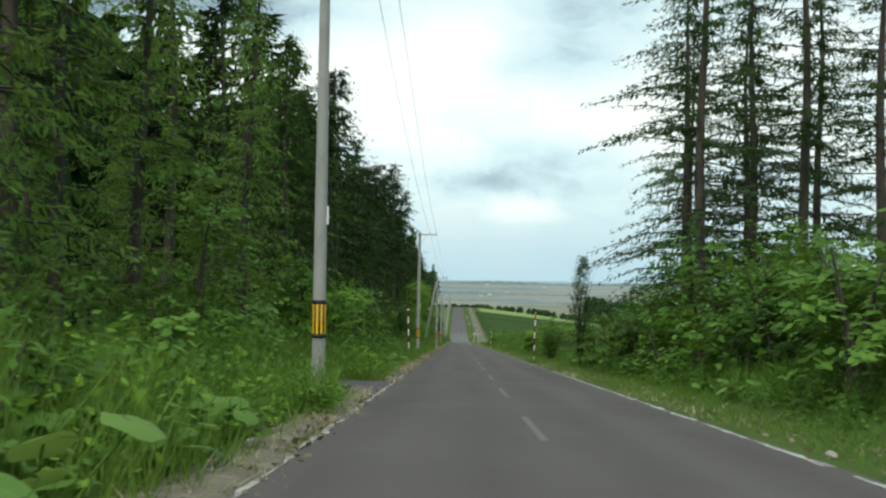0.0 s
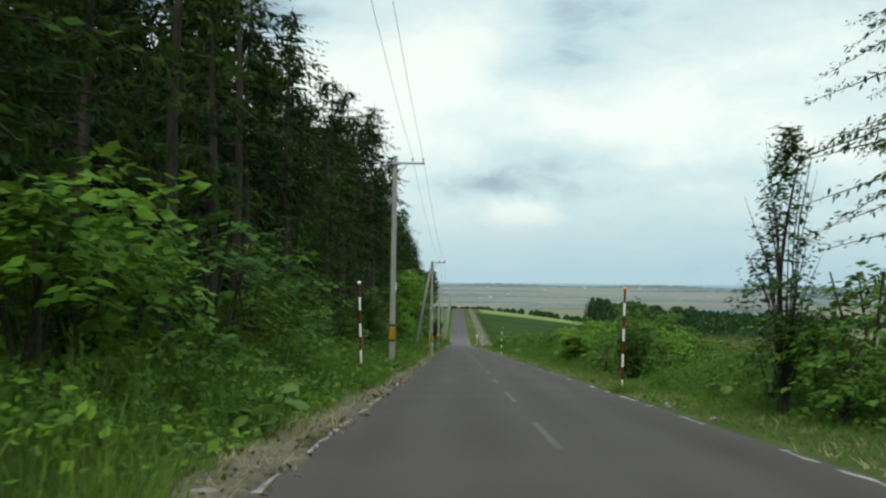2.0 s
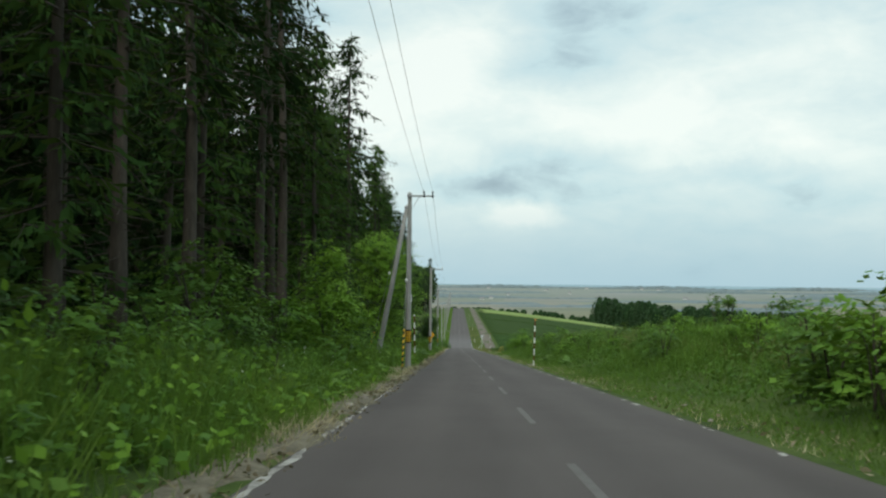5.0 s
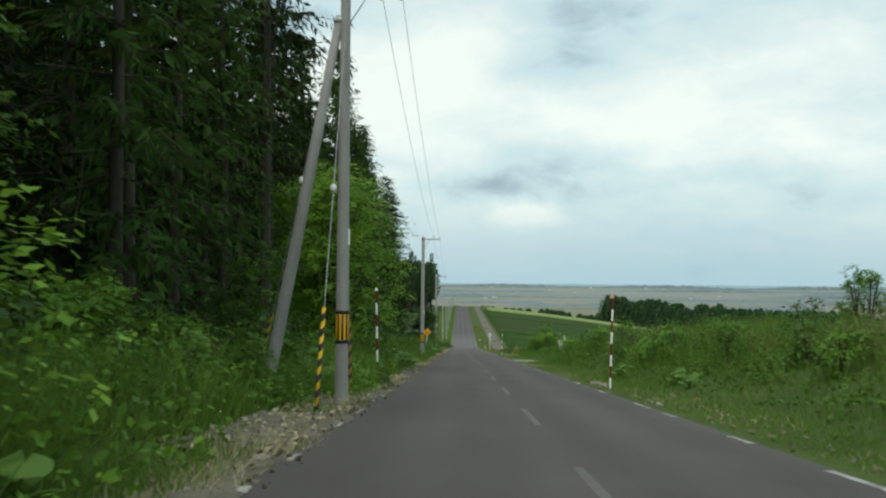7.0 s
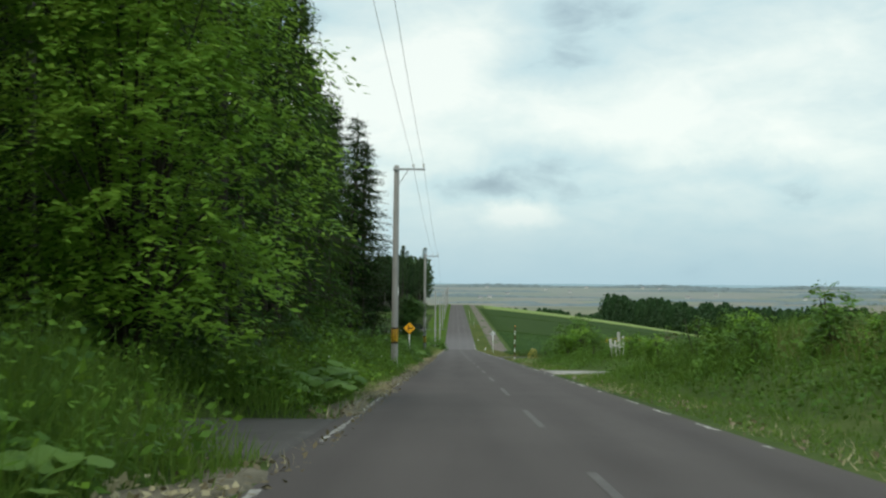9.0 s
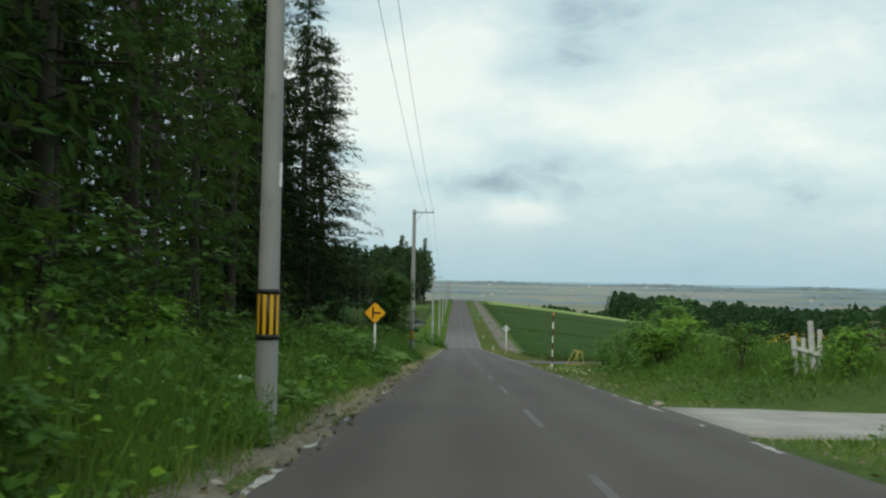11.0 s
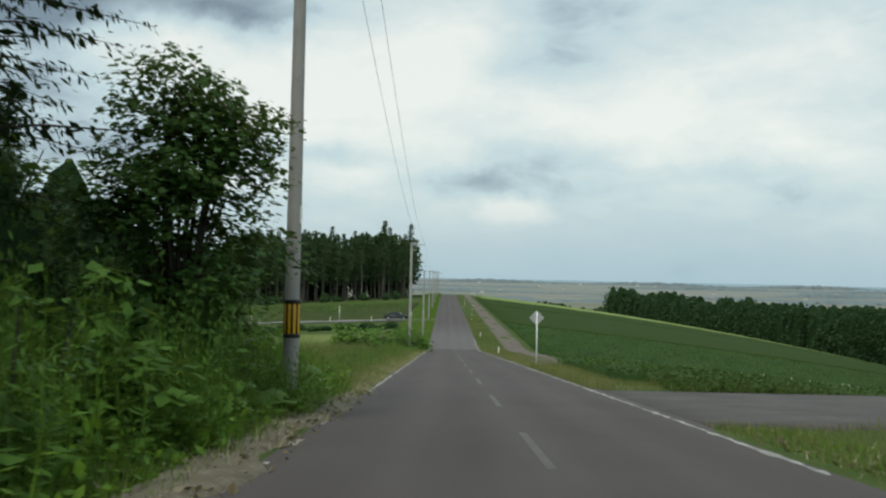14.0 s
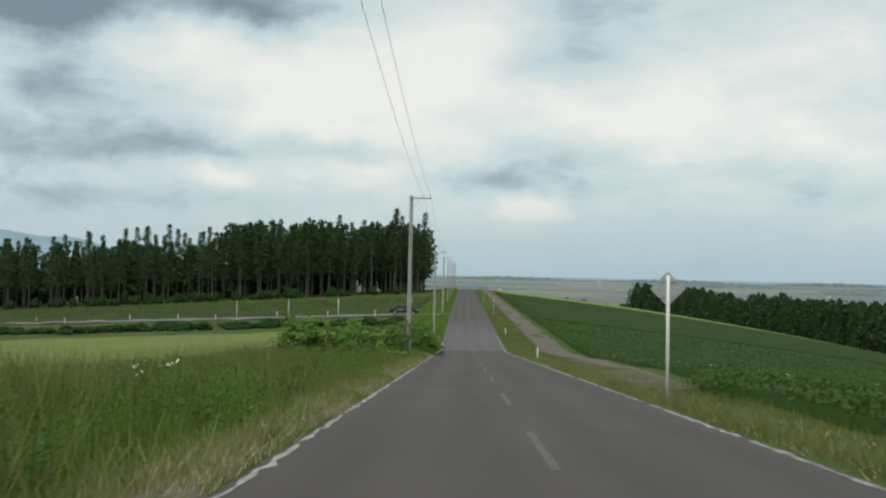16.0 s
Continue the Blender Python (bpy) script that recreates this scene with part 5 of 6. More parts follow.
def tall_weeds(rng, clumps, x_lo, x_hi, y_lo, y_hi, height, mat, label):
    """Clumps of upright leafy stalks that end in thin spikes."""
    cx, cy = verge_spots(rng, clumps, x_lo, x_hi, y_lo, y_hi, HOLES + BARE)
    k = rng.integers(3, 9, len(cx))
    x = np.repeat(cx, k) + rng.normal(0, 0.16, k.sum())
    y = np.repeat(cy, k) + rng.normal(0, 0.16, k.sum())
    h = height * np.repeat(rng.uniform(0.6, 1.1, len(cx)), k) * rng.uniform(0.75, 1.15, len(x))
    base = np.stack([x, y, land(x, y)], 1)
    n, m = len(x), 13
    lean = rng.normal(0, 0.12, (n, 2))
    u = np.tile(np.linspace(0.12, 1.0, m), n)
    H = np.repeat(h, m)
    P = np.repeat(base, m, 0) + np.stack([np.repeat(lean[:, 0], m) * u * H, np.repeat(lean[:, 1], m) * u * H, u * H], 1)
    a = rng.uniform(0, 6.283, n * m)
    al = unit(np.stack([np.cos(a), np.sin(a), rng.uniform(-0.5, 0.5, n * m) + 2.2 * u ** 4], 1))
    sd = unit(np.cross(al, np.stack([rng.normal(0, 0.4, n * m), rng.normal(0, 0.4, n * m), np.ones(n * m)], 1)))
    L = (0.20 - 0.11 * u) * rng.uniform(0.7, 1.3, n * m)
    leaves = diamonds(P, al, sd, L, L * (0.36 - 0.22 * u))
    s = rng.uniform(0, 6.283, n)
    stalk = diamonds(base - [0, 0, 0.05], unit(np.stack([lean[:, 0], lean[:, 1], np.ones(n)], 1)), np.stack([np.cos(s), np.sin(s), 0 * s], 1), h + 0.1, np.full(n, 0.014))
    tagged(put("tall_weeds", np_mesh("tall_weeds", *join([leaves, stalk]), mat)), label, "weeds", kind="stuff")


for n, x0, x1, y0, y1, h, mat in ((200, -6.2, -3.6, 182, 203, 1.3, M_LEAF), (130, -6.0, -3.5, 203, 214, 1.6, M_LEAF), (420, -6.4, -3.9, 34, 184, 0.95, M_LEAF), (200, -6.2, -3.8, 34, 184, 0.75, M_BRIGHT), (70, -5.8, -3.7, 203, 217, 1.0, M_BRIGHT), (150, 4.6, 6.8, 6, 60, 0.8, M_LEAF), (36, -4.5, -3.35, 211, 217.5, 0.75, M_LEAF), (60, -5.6, -3.7, 2, 22, 0.9, M_LEAF), (420, 5.2, 9.5, 60, 172, 0.85, M_LEAF), (330, -8.5, -3.6, 228, 290, 0.7, M_LEAF), (150, -8, -4.0, 228, 270, 0.75, M_LEAF_DARK), (20, -3.6, -3.05, 15.2, 17.0, 0.85, M_LEAF), (16, -3.7, -3.1, 66.6, 68.3, 0.6, M_LEAF), (16, -3.7, -3.15, 168.8, 170.7, 0.65, M_LEAF), (20, -3.8, -3.2, 216.4, 218.4, 0.85, M_LEAF), (26, -4.1, -3.3, 190.8, 193.2, 1.0, M_LEAF), (18, -3.7, -3.1, 128.6, 130.6, 0.7, M_LEAF), (16, -3.8, -3.2, 53.2, 55.0, 0.6, M_LEAF), (30, -4.6, -3.2, 124, 130, 0.8, M_BRIGHT)):
    tall_weeds(rg, n, x0, x1, y0, y1, h, mat, "tall leafy weeds in clumps in the verge" if x0 < 0 else "tall leafy weeds in clumps on the bank")


def butterbur(seed, leaf):
    """A clump of large round notched leaves on stalks."""
    rng = np.random.default_rng(seed)
    t = thing("butterbur_plant", pose(0, 0, -500), "butterbur clump with large round pale green leaves", "plant", "butterbur in the verge")
    for k in range(9):
        a, r = rng.uniform(0, 6.28), rng.uniform(0.1, 0.6)
        h, R = rng.uniform(0.25, 0.6), leaf * rng.uniform(0.7, 1.2)
        bm = bmesh.new()
        c = Vector((math.cos(a) * r, math.sin(a) * r, h))
        tilt = Euler((rng.uniform(-0.5, 0.5), rng.uniform(-0.5, 0.5), rng.uniform(0, 6.28))).to_matrix()
        mid = bm.verts.new(c)
        ring1 = [bm.verts.new(c + tilt @ Vector((math.cos(q) * R * 0.55, math.sin(q) * R * 0.55, 0.05 * R + 0.03 * R * math.sin(5 * q)))) for q in np.linspace(0.25, 6.03, 15)]
        ring2 = [bm.verts.new(c + tilt @ Vector((math.cos(q) * R * (1 + 0.06 * math.sin(7 * q)), math.sin(q) * R, -0.10 * R + 0.06 * R * math.sin(4 * q + k)))) for q in np.linspace(0.22, 6.06, 15)]
        for i in range(14):
            bm.faces.new((mid, ring1[i], ring1[i + 1]))
            bm.faces.new((ring1[i], ring2[i], ring2[i + 1], ring1[i + 1]))
        lf = part("leaf", bm, M_FUKI, t, smooth=True)
        bm = bmesh.new()
        tube(bm, [(0, 0, -0.05), (c.x * 0.6, c.y * 0.6, h * 0.55), tuple(c)], [0.012, 0.010, 0.007], 5, False)
        part("stalk", bm, M_FUKI, lf)
    return t


fuki = [butterbur(200 + k, 0.19) for k in range(3)]
for x, y, s in ((-3.5, 4.6, 1.1), (-3.7, 6.0, 1.2), (-4.2, 7.5, 1.2), (-3.4, 8.6, 0.9), (-4.6, 5.6, 1.3), (-3.6, 10.5, 1.0), (-3.8, 12.0, 1.0), (-3.9, 45, 0.9), (-3.5, 41.5, 0.9), (-3.6, 66.5, 0.9), (-3.9, 69, 0.8), (-4.2, 126, 1.2),
                (-3.8, 128, 1.1), (-4.6, 151, 1.1), (-4.2, 153, 1.0), (-5.0, 149, 1.2), (-4.0, 156, 1.0), (-5.4, 154, 1.2), (-3.9, 136, 1.1), (-4.6, 137, 1.1), (-3.9, 173.5, 1.1), (-3.7, 175, 1.0), (-3.9, 199.8, 1.4), (-3.5, 201.3, 1.2), (-4.5, 201, 1.4), (-4.1, 200.4, 1.3), (-4.9, 199.4, 1.4), (-3.6, 198.6, 1.2), (-4.7, 202, 1.2), (-3.9, 202.2, 1.1), (-5.2, 200.6, 1.4), (-3.5, 148.6, 1.2), (-4.3, 148.2, 1.3), (-3.7, 150.4, 1.2), (-5.6, 150.5, 1.3), (-4.6, 155.5, 1.2), (-3.6, 152.5, 1.1), (-6.2, 148.4, 1.2),
                (-4.3, 198.3, 1.4), (-3.6, 216.2, 1.0), (-4.0, 214.5, 1.0), (-3.8, 220.6, 1.3), (-4.3, 221.6, 1.3), (-4.3, 219.0, 1.3), (-4.0, 219.8, 1.2), (-3.6, 91, 0.8), (-4.1, 97, 0.9), (-3.8, 107, 0.9), (4.6, 21, 0.8), (4.5, 23, 0.7), (4.8, 52, 0.8), (4.4, 136, 0.8), (4.6, 128, 0.8), (4.5, 126, 0.7)):
    stand(fuki[R1.integers(3)], x, y, s, R1.uniform(0, 360))
for p in fuki:
    drop(p)
# ---- utility poles and wires ----
def striped_band(parent, z, r):
    bm = bmesh.new()
    tube(bm, [(0, 0, z - 0.25), (0, 0, z + 0.25)], [r + 0.006, r + 0.006], 24)
    band = part("warning_band", bm, M_BROWN, parent, "yellow and dark brown striped band", True)
    for k in range(10):
        bm = bmesh.new()
        a0 = k * 2 * math.pi / 10
        cols = [(a0 + j * 0.105) for j in range(4)]
        lo = [bm.verts.new((math.cos(a) * (r + 0.010), math.sin(a) * (r + 0.010), z - 0.245)) for a in cols]
        hi = [bm.verts.new((math.cos(a) * (r + 0.010), math.sin(a) * (r + 0.010), z + 0.245)) for a in cols]
        for j in range(3):
            bm.faces.new((lo[j], lo[j + 1], hi[j + 1], hi[j]))
        part("stripe", bm, M_YELLOW, band, smooth=True)
    for dz in (-0.28, 0.28):
        bm = bmesh.new()
        tube(bm, [(0, 0, z + dz - 0.032), (0, 0, z + dz + 0.032)], [r + 0.012, r + 0.012], 24)
        part("rim", bm, M_BLACK, band, "black rim", True)


def insulator(bm, x, y, z):
    tube(bm, [(x, y, z - 0.08), (x, y, z)], [0.012, 0.012], 6)
    tube(bm, [(x, y, z), (x, y, z + 0.03), (x, y, z + 0.05), (x, y, z + 0.09), (x, y, z + 0.12)], [0.03, 0.055, 0.03, 0.05, 0.02], 10)


def utility_pole(x, y, H, band=True, label="grey concrete utility pole with a steel crossarm", lean=0.6, strain=False, girth=1.0):
    """H: height over the road beside it."""
    zr = float(road_z(y))
    g = float(land(x, y))
    t = thing("utility_pole", pose(x, y, g, 0, lean, 0), label, "utility pole", "utility poles")
    top = zr + H - g
    bm = bmesh.new()
    zs = [-0.6, 0.02, 1.0, 2.5, 4.5, top - 0.05, top]
    rs = [0.150, 0.140, 0.133, 0.126, 0.116, 0.097, 0.085]
    tube(bm, [(0, 0, z) for z in zs], [r * girth for r in rs], 24)
    part("shaft", bm, M_CONCRETE, t, smooth=True)
    if band:
        striped_band(t, zr + 1.50 - g, 0.131 * girth)
    bm = bmesh.new()
    box(bm, (1.25, 0.075, 0.075), pose(0.50, -0.12, top - 0.16), 0.008)
    arm = part("crossarm", bm, M_STEEL, t)
    bm = bmesh.new()
    tube(bm, [(0, 0, top - 0.20), (0, 0, top - 0.12)], [0.11, 0.11], 20)
    part("clamp", bm, M_STEEL, arm, smooth=True)
    bm = bmesh.new()
    tube(bm, [(0.09, -0.06, top - 0.75), (0.45, -0.10, top - 0.20)], [0.014, 0.014], 6)
    part("brace", bm, M_STEEL, arm)
    ends = []
    for dx in (0.66, 1.06):
        bm = bmesh.new()
        if strain:
            for s in (-1, 1):
                tube(bm, [(dx, s * 0.05, top - 0.12), (dx, s * 0.14, top - 0.15), (dx, s * 0.30, top - 0.19)], [0.03, 0.055, 0.03], 10)
        insulator(bm, dx, -0.12, top - 0.06)
        part("insulator", bm, M_BLACK if strain else M_PORCELAIN, arm, smooth=True)
        ends.append(t.matrix_basis @ Vector((dx, -0.12, top + 0.04)))
    bm = bmesh.new()
    box(bm, (0.05, 0.012, 0.30), pose(0.118, -0.04, 3.25, 0, 0, 60), 0.003)
    part("plate", bm, M_WHITE, t, "small white plate")
    # climbing bolts
    for k in range(8):
        bm = bmesh.new()
        z, s = 2.3 + 0.65 * k, (-1) ** k
        tube(bm, [(0, s * 0.10, z), (0, s * 0.20, z)], [0.008, 0.008], 6)
        part("step_bolt", bm, M_STEEL, t)
    return t, ends


LINE = [(-3.45, -34, 8.0), (-3.33, 17.1, 8.0), (-3.5, 68.4, 8.0), (-3.22, 120.8, 8.1), (-3.43, 170.9, 8.15), (-3.58, 218.5, 8.6), (-3.95, 289.6, 9.1), (-4.0, 345, 8.8), (-4.1, 398, 8.8),
        (-4.1, 450, 8.8), (-4.2, 502, 8.8), (-4.2, 554, 8.8), (-4.2, 606, 8.8), (-4.2, 660, 8.8)]
ends = []
for k, (x, y, H) in enumerate(LINE):
    _, e = utility_pole(x, y, H, band=y < 230, strain=(k == 3), girth=(1.0, 0.84, 0.85, 0.95, 1.02, 0.98, 1.0)[min(k, 6)], lean=(0.0, 0.0, 0.3, 0.0, 0.2, 0.1)[k % 6],
                        label="grey concrete utility pole braced by a leaning strut" if k == 3 else "grey concrete utility pole with a steel crossarm")
    ends.append(e)
for a, b in zip(ends, ends[1:]):
    for p, q in zip(a, b):
        sag = 0.0006 * (q - p).length ** 2 * 0.35
        bm = bmesh.new()
        tube(bm, [tuple(p.lerp(q, s) - Vector((0, 0, 4 * sag * s * (1 - s)))) for s in np.linspace(0, 1, 15)], [0.0055] * 15, 5)
        tagged(part("overhead_wire", bm, M_WIRE), "thin dark overhead wire between utility poles", "wire", "overhead wires")

# strut and stays of the braced pole
px, py = -3.22, 120.8
zr = float(road_z(py))
g = float(land(-4.75, 121))
t = thing("strut_pole", pose(-4.75, 121.0, g), "slanting concrete strut leaning on a utility pole", "utility pole")
bm = bmesh.new()
tube(bm, [(-0.1, 0, -0.6), (0.05, 0, 0.0), (0.75, -0.1, (zr + 7.5 - g) * 0.5), (1.42, -0.17, zr + 7.5 - g)], [0.135, 0.13, 0.11, 0.085], 20)
part("shaft", bm, M_CONCRETE, t, smooth=True)
bm = bmesh.new()
box(bm, (0.30, 0.2, 0.08), pose(1.44, -0.17, zr + 7.42 - g), 0.02)
part("clamp", bm, M_STEEL, t)


def stay(ax, ay, tx, ty, tz, dark, guard=1.8, ball=3.6):
    """A guy wire with a striped guard at its foot and an egg insulator."""
    g = float(land(ax, ay))
    t = thing("guy_wire", pose(ax, ay, g), "guy wire with a yellow and black striped guard", "guy wire", "pole stays")
    top = Vector((tx - ax, ty - ay, tz - g))
    d = top.normalized()
    bm = bmesh.new()
    tube(bm, [(0, 0, -0.1), tuple(top)], [0.008, 0.008], 6)
    part("wire", bm, M_STEEL, t)
    n = 14
    bm = bmesh.new()
    tube(bm, [tuple(d * 0.02), tuple(d * guard)], [0.036, 0.036], 12)
    gd = part("guard", bm, M_BLACK if dark else M_YELLOW, t, smooth=True)
    for k in range(n // 2):
        bm = bmesh.new()
        u = d.orthogonal().normalized()
        v = d.cross(u)
        s0 = guard * (k + 0.25) / (n / 2)
        rings = []
        for dz in (0.0, guard / n):
            rings.append([bm.verts.new(d * (s0 + dz + 0.06 * math.cos(q)) + (u * math.cos(q) + v * math.sin(q)) * 0.039) for q in np.linspace(0, 2 * math.pi, 13)[:-1]])
        for j in range(12):
            bm.faces.new((rings[0][j], rings[0][(j + 1) % 12], rings[1][(j + 1) % 12], rings[1][j]))
        part("stripe", bm, M_YELLOW if dark else M_BLACK, gd, smooth=True)
    bm = bmesh.new()
    bmesh.ops.create_uvsphere(bm, u_segments=12, v_segments=8, radius=0.075, matrix=Matrix.Translation(d * ball) @ Matrix.Diagonal((0.8, 0.8, 1.1, 1)))
    part("egg_insulator", bm, M_PORCELAIN, t, "white porcelain insulator", True)


stay(-3.36, 118.2, px, py, zr + 7.2, False, 1.9, 4.2)
stay(-3.40, 124.3, px, py, zr + 7.2, True, 2.0, 5.6)
stay(-5.3, 123.2, -3.5, 120.9, zr + 6.9, True, 1.6, 4.55)


# ---- snow poles, delineators, signs ----
def snow_pole(x, y, H, ball_mat, lean, label):
    """Red and white banded snow marker; H over the road."""
    g = float(land(x, y))
    h = float(road_z(y)) + H - g
    t = thing("snow_pole", pose(x, y, g, 0, lean, 0), label, "snow pole", "snow poles")
    bands = 8
    for k in range(bands):
        bm = bmesh.new()
        z0, z1 = h * k / bands - (0.3 if k == 0 else 0), h * (k + 1) / bands
        tube(bm, [(0, 0, z0), (0, 0, z1)], [0.027, 0.027], 18)
        part("band", bm, M_WHITE if k % 2 == 0 else M_RED, t, "white band" if k % 2 == 0 else "dark red band")
    bm = bmesh.new()
    bmesh.ops.create_uvsphere(bm, u_segments=14, v_segments=10, radius=0.048, matrix=Matrix.Translation((0, 0, h + 0.035)))
    part("reflector", bm, ball_mat, t, smooth=True)


for x, y, H, m, ln in ((2.99, 54.9, 2.52, M_ORANGE, 1.5), (3.2, 130.0, 2.48, M_ORANGE, 1.5), (3.19, 205.3, 2.42, M_ORANGE, 0.6)):
    snow_pole(x, y, H, m, ln, "red and white banded snow pole with orange reflector ball")
for x, y, H, ln in ((-3.46, 55.2, 2.62, -2.0), (-3.28, 130.8, 2.66, -1.5)):
    snow_pole(x, y, H, M_WHITE, ln, "red and white banded snow pole with white reflector ball")
snow_pole(3.9, 399, 2.4, M_WHITE, 0, "red and white banded snow pole with white reflector ball")
snow_pole(3.7, 470, 2.4, M_WHITE, 0, "red and white banded snow pole with white reflector ball")


def delineator(x, y, h, label="short white roadside delineator post"):
    g = float(land(x, y))
    t = thing("delineator", pose(x, y, g), label, "delineator", "delineator posts")
    bm = bmesh.new()
    tube(bm, [(0, 0, -0.2), (0, 0, h), (0, 0, h + 0.02)], [0.045, 0.045, 0.025], 12)
    part("post", bm, M_WHITE, t, smooth=True)
    bm = bmesh.new()
    tube(bm, [(0, -0.05, h - 0.09), (0, -0.035, h - 0.09)], [0.04, 0.04], 14)
    part("reflector", bm, M_ORANGE, t)


delineator(3.75, 296, 0.62)
delineator(3.7, 345, 0.62)
for k in range(14):
    xx = -14 - 8.2 * k
    delineator(xx, float(SIDE_Y(xx)) + 4.0 if k % 3 else float(SIDE_Y(xx)) - 4.0, 0.9, "short white delineator post along the side road")
for xx in (-20.5, -28.5, -37.0):
    delineator(xx, float(SIDE_Y(xx)) + 3.9, 2.7, "tall white marker post along the side road")


def diamond(bm, half, depth, corner, m):
    """A diamond plate with rounded corners, facing -y."""
    pts = []
    for k in range(4):
        a = k * math.pi / 2
        c = Vector((math.sin(a), 0, math.cos(a))) * (half - corner * 1.3)
        for q in np.linspace(-0.7, 0.7, 6):
            pts.append(c + Vector((math.sin(a + q), 0, math.cos(a + q))) * corner)
    f = [bm.verts.new(m @ (p + Vector((0, -depth / 2, 0)))) for p in pts]
    b = [bm.verts.new(m @ (p + Vector((0, depth / 2, 0)))) for p in pts]
    bm.faces.new(f)
    bm.faces.new(b[::-1])
    for k in range(len(f)):
        bm.faces.new((f[k], b[k], b[(k + 1) % len(f)], f[(k + 1) % len(f)]))
    return bm


def warning_sign(x, y, centre, facing, half, label):
    """facing 0: its face to the oncoming camera; 180: its back."""
    zr = float(road_z(y))
    g = float(land(x, y))
    t = thing("warning_sign", pose(x, y, g, 0, 0.4, facing), label, "road sign")
    c = zr + centre - g
    bm = bmesh.new()
    tube(bm, [(0, 0.045, -0.3), (0, 0.045, c + half * 0.75), (0, 0.045, c + half * 0.75 + 0.015)], [0.036, 0.036, 0.02], 14)
    part("post", bm, M_WHITE, t, "white steel post", True)
    bm = diamond(bmesh.new(), half, 0.004, 0.05, Matrix.Translation((0, -0.012, c)))
    plate = part("plate", bm, [M_ALU], t, "grey metal plate")
    bm = diamond(bmesh.new(), half - 0.004, 0.003, 0.05, Matrix.Translation((0, -0.0185, c)))
    part("border", bm, M_BLACK, plate)
    bm = diamond(bmesh.new(), half - 0.022, 0.003, 0.045, Matrix.Translation((0, -0.0225, c)))
    part("face", bm, M_SIGN, plate, "yellow sign face")
    bm = bmesh.new()
    box(bm, (0.058, 0.003, 0.38), pose(-0.075, -0.027, c))
    part("symbol_bar", bm, M_BROWN, plate)
    bm = bmesh.new()
    box(bm, (0.24, 0.003, 0.066), pose(0.075, -0.027, c))
    part("symbol_bar", bm, M_BROWN, plate)
    for dz in (-0.16, 0.16):
        bm = bmesh.new()
        box(bm, (0.34, 0.02, 0.04), pose(0, 0.0, c + dz), 0.004)
        part("bracket", bm, M_STEEL, plate)


warning_sign(-3.80, 193.3, 2.08, 0, 0.37, "yellow diamond warning sign with a side-road symbol")
warning_sign(3.33, 251.7, 2.30, 180, 0.36, "grey back of a diamond road sign on a white post")


def barrier(x, y):
    """A trestle barrier along the road edge: a long bar on two A-frames of yellow tube."""
    g = float(land(x, y))
    t = thing("barrier_trestle", pose(x, y, g), "yellow trestle barrier with a long bar on two frames", "barrier")
    up = lambda dx, dy: float(land(x + dx, y + dy)) - g
    bm = bmesh.new()
    tube(bm, [(0.12, -1.75, float(road_z(y - 1.75)) + 0.80 - g), (0.16, 2.35, float(road_z(y + 2.35)) + 0.82 - g)], [0.022, 0.022], 12)
    part("bar", bm, M_TRESTLE, t, smooth=True)
    for dy in (-1.15, 1.2):
        top = float(road_z(y + dy)) + 0.79 - g
        for dx in (-0.36, 0.32):
            bm = bmesh.new()
            tube(bm, [(dx, dy, up(dx, dy) - 0.04), (0.13 + 0.06 * (1 if dx > 0 else -1), dy, top)], [0.016, 0.016], 10)
            part("leg", bm, M_TRESTLE, t, smooth=True)
        bm = bmesh.new()
        tube(bm, [(-0.32, dy, up(-0.32, dy) + 0.09), (0.295, dy, up(0.295, dy) + 0.09)], [0.017, 0.017], 8)
        part("rail", bm, M_TRESTLE, t, smooth=True)


barrier(4.76, 210.3)


def broken_fence(x, y):
    g = float(land(x, y))
    t = thing("broken_fence", pose(x, y, g, 0, 0, 12), "broken white fence boards leaning by the field entrance", "fence")
    for dx, h, lean, w in ((0.0, 0.95, -9, 0.13), (0.22, 0.9, -6, 0.10), (0.42, 1.3, -7, 0.14), (0.62, 1.1, -3, 0.10)):
        bm = bmesh.new()
        box(bm, (w, 0.035, h), pose(dx, 0, h / 2 - 0.06, 4, lean, 0), 0.006)
        part("board", bm, M_BOARD, t)
    bm = bmesh.new()
    box(bm, (0.75, 0.03, 0.09), pose(0.25, -0.04, 0.55, 0, 14, 0), 0.005)
    part("rail", bm, M_BOARD, t)


broken_fence(6.7, 182.4)


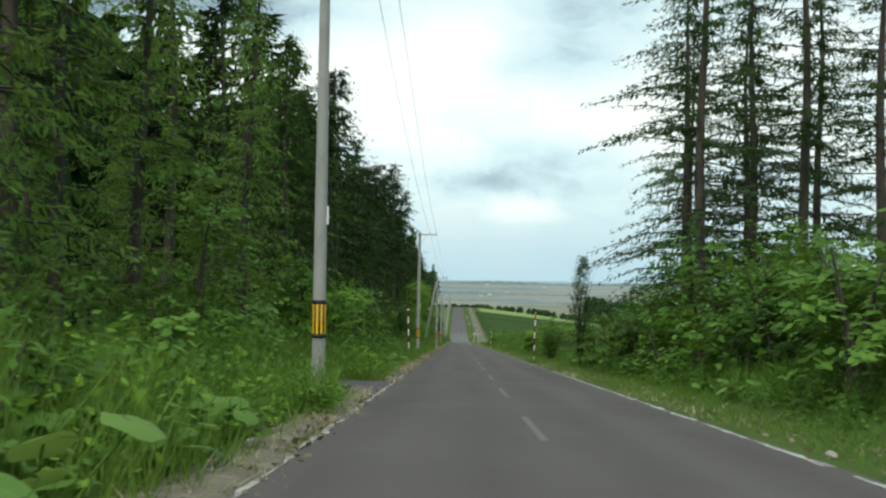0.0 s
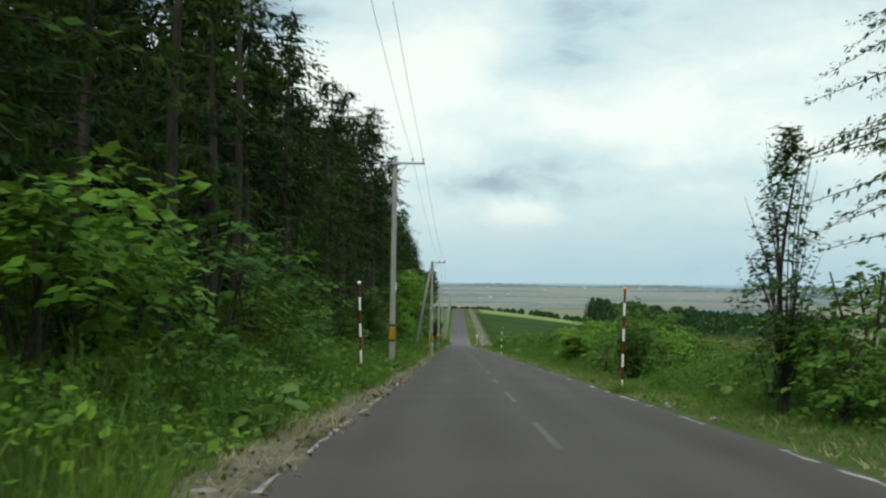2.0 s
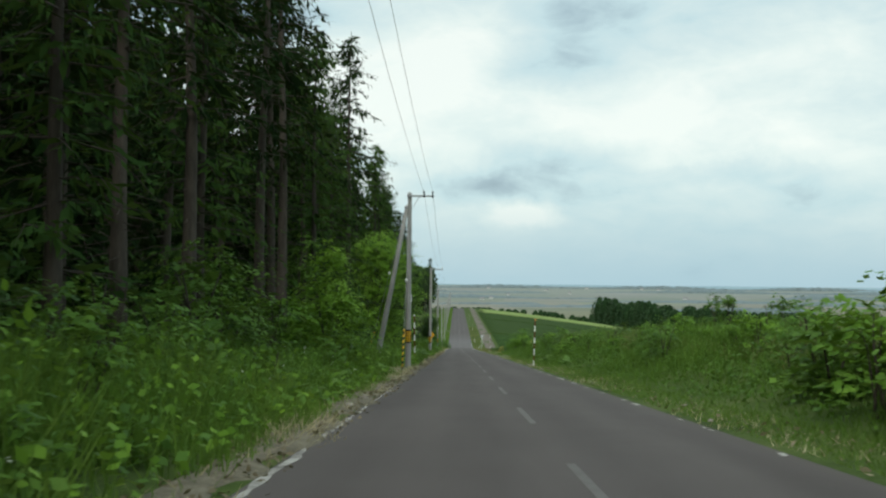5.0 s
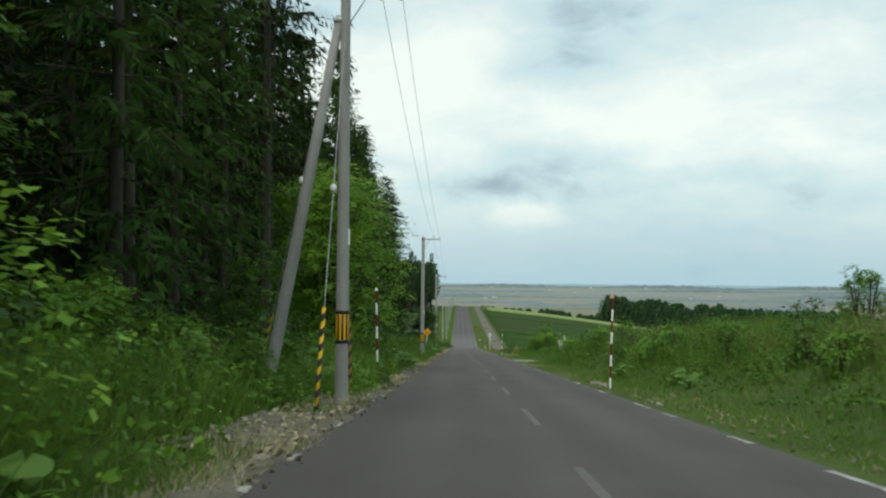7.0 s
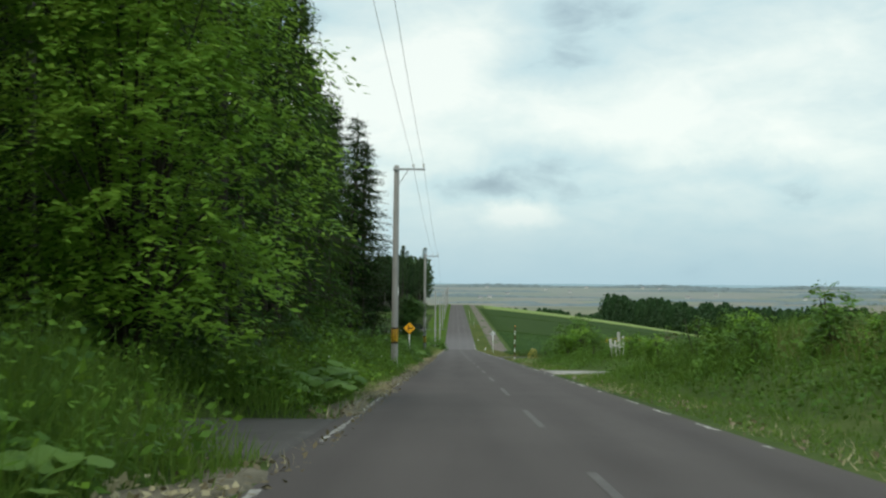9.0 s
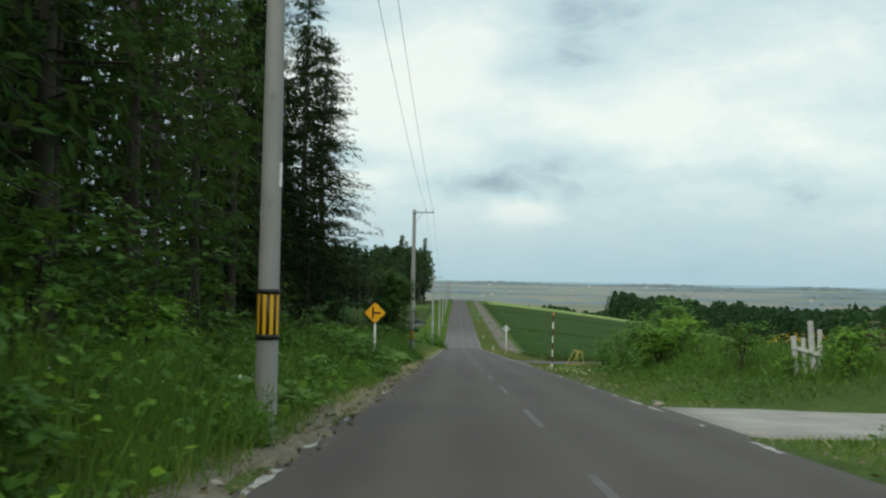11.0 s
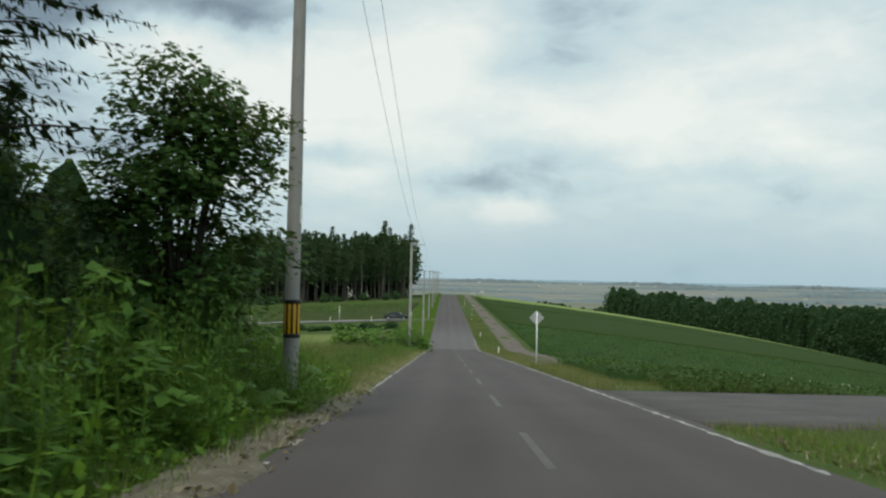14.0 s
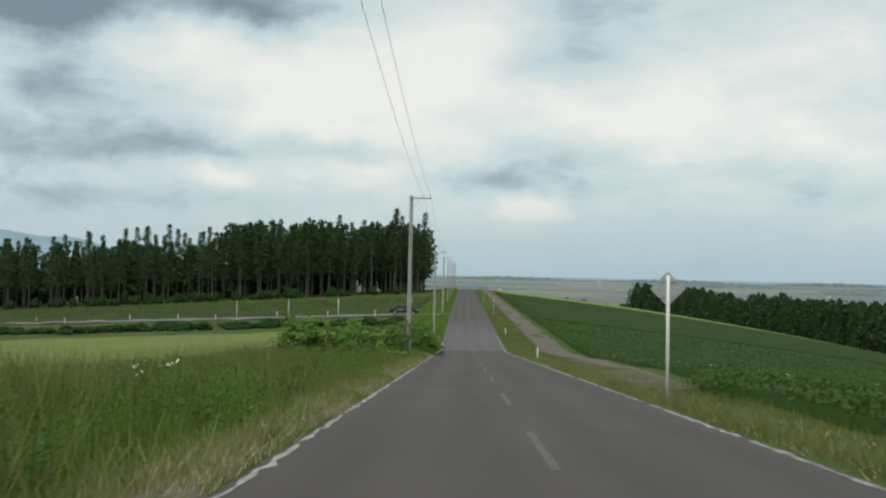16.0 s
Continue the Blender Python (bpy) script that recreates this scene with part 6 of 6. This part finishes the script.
# ---- parked car on the side road ----
def car(x, y, turn):
    g = float(land(x, y)) + 0.12
    t = thing("car", pose(x, y, g, 0, 0, turn), "dark saloon car standing on the side road", "car")
    prof = [(-2.2, 0.35), (-2.22, 0.75), (-1.9, 0.92), (-1.45, 0.96), (-0.9, 1.40), (0.35, 1.44), (1.05, 1.0), (1.95, 0.86), (2.2, 0.65), (2.2, 0.35)]
    bm = bmesh.new()
    L = [bm.verts.new((a, -0.83 + 0.12 * (b > 1.1), b)) for a, b in prof]
    Rr = [bm.verts.new((a, 0.83 - 0.12 * (b > 1.1), b)) for a, b in prof]
    bm.faces.new(L)
    bm.faces.new(Rr[::-1])
    for k in range(len(prof)):
        n = (k + 1) % len(prof)
        bm.faces.new((L[k], Rr[k], Rr[n], L[n]))
    bmesh.ops.bevel(bm, geom=list(bm.edges), offset=0.05, segments=2, affect="EDGES")
    body = part("body", bm, M_CAR, t, smooth=True)
    for s in (-1, 1):
        bm = bmesh.new()
        vs = [bm.verts.new((a, s * (0.835 - 0.10 * (b > 1.1)), b)) for a, b in ((-1.2, 1.0), (-0.8, 1.32), (0.3, 1.35), (0.85, 1.0))]
        bm.faces.new(vs if s < 0 else vs[::-1])
        part("side_window", bm, M_GLASS, body)
        for wx in (-1.35, 1.35):
            bm = bmesh.new()
            tube(bm, [(wx, s * 0.66, 0.31), (wx, s * 0.85, 0.31)], [0.31, 0.31], 20)
            w = part("wheel", bm, M_BLACK, t, "black tyre", True)
            bm = bmesh.new()
            tube(bm, [(wx, s * 0.845, 0.31), (wx, s * 0.862, 0.31)], [0.19, 0.17], 16)
            part("rim", bm, M_STEEL, w)
    for wx, a, b in ((1.0, 1, 0), (-1.4, -1, 0)):
        bm = bmesh.new()
        vs = [bm.verts.new(p) for p in ((wx, -0.66, 1.03), (wx, 0.66, 1.03), (wx - a * 0.55, 0.58, 1.39), (wx - a * 0.55, -0.58, 1.39))]
        bm.faces.new(vs)
        bmesh.ops.translate(bm, verts=bm.verts[:], vec=(a * 0.06, 0, 0.03))
        part("windscreen", bm, M_GLASS, body)


car(-9.8, float(SIDE_Y(-9.8)) - 0.6, 0)


# ---- stones and clods at the asphalt edge ----
stones = []
for k in range(4):
    rs = np.random.default_rng(300 + k)
    bm = bmesh.new()
    bmesh.ops.create_icosphere(bm, subdivisions=2, radius=0.07)
    for v in bm.verts:
        v.co *= 1 + 0.35 * noise.noise(v.co * 14 + Vector((k * 5, 0, 0)))
        v.co.z *= 0.6
    stones.append(tagged(part("stone", bm, M_STONE, smooth=True), "pale rough stone at the asphalt edge", "stone", "stones of the road edge"))
    stones[-1].location.z = -500
for k in range(120):
    side = -1 if k % 4 else 1
    y = float(R1.choice([9, 20, 37, 48, 60, 74, 95, 106, 114, 126, 133, 150, 168, 181, 196, 206, 216]) + R1.normal(0, 2.2))
    x = side * (2.95 + abs(R1.normal(0, 0.22)))
    copy_thing(stones[k % 4], pose(x, y, float(land(x, y)) + 0.02, R1.uniform(0, 20), 0, R1.uniform(0, 360)) @ Matrix.Scale(R1.uniform(0.4, 1.5), 4))
for s in stones:
    bpy.data.objects.remove(s)

# ---- far houses and hills ----
def house(x, y, w, d, h, turn):
    g = float(land(x, y))
    t = thing("house", pose(x, y, g, 0, 0, turn), "small pale farmhouse far off on the plain", "house", "farmhouses on the plain")
    bm = bmesh.new()
    box(bm, (w, d, h), pose(0, 0, h / 2))
    part("wall", bm, M_WALL, t)
    bm = bmesh.new()
    vs = [bm.verts.new(p) for p in ((-w * .55, -d * .58, h), (w * .55, -d * .58, h), (w * .55, d * .58, h), (-w * .55, d * .58, h), (-w * .55, 0, h + d * .4), (w * .55, 0, h + d * .4))]
    for f in ((0, 1, 5, 4), (3, 4, 5, 2), (0, 4, 3), (1, 2, 5), (0, 3, 2, 1)):
        bm.faces.new([vs[i] for i in f])
    part("roof", bm, M_ROOF, t)


for k in range(16):
    house(R1.uniform(-40, 900), R1.uniform(2700, 4000), R1.uniform(7, 12), R1.uniform(6, 9), R1.uniform(3, 5), R1.uniform(-20, 20))
house(150, 1180, 14, 8, 4, 10)

# the hills' blue is aerial haze mixed into their base colour
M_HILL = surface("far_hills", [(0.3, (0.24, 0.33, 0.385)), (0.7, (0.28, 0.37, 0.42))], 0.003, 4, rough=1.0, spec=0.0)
for r, a0, a1, hgt, base, seed in ((4560, -52, -12.5, 290, 10, 2.0), (4640, -60, 60, 14, 6, 4.0)):
    az = np.radians(np.linspace(a0, a1, 120))
    u = np.linspace(0, 1, 120)
    prof = base + hgt * (np.sin(u * math.pi) ** 0.8) * (0.62 + 0.06 * np.sin(az * 38 + seed) + 0.04 * np.sin(az * 97 + seed))
    rows_v = []
    for rr, f in ((r - 500, -0.3), (r - 220, 0.55), (r, 1.0), (r + 150, 0.6)):
        rows_v.append(np.stack([rr * np.sin(az), rr * np.cos(az), -22 + prof * f], 1))
    V = np.concatenate(rows_v)
    i = np.concatenate([k * 120 + np.arange(119) for k in range(3)])
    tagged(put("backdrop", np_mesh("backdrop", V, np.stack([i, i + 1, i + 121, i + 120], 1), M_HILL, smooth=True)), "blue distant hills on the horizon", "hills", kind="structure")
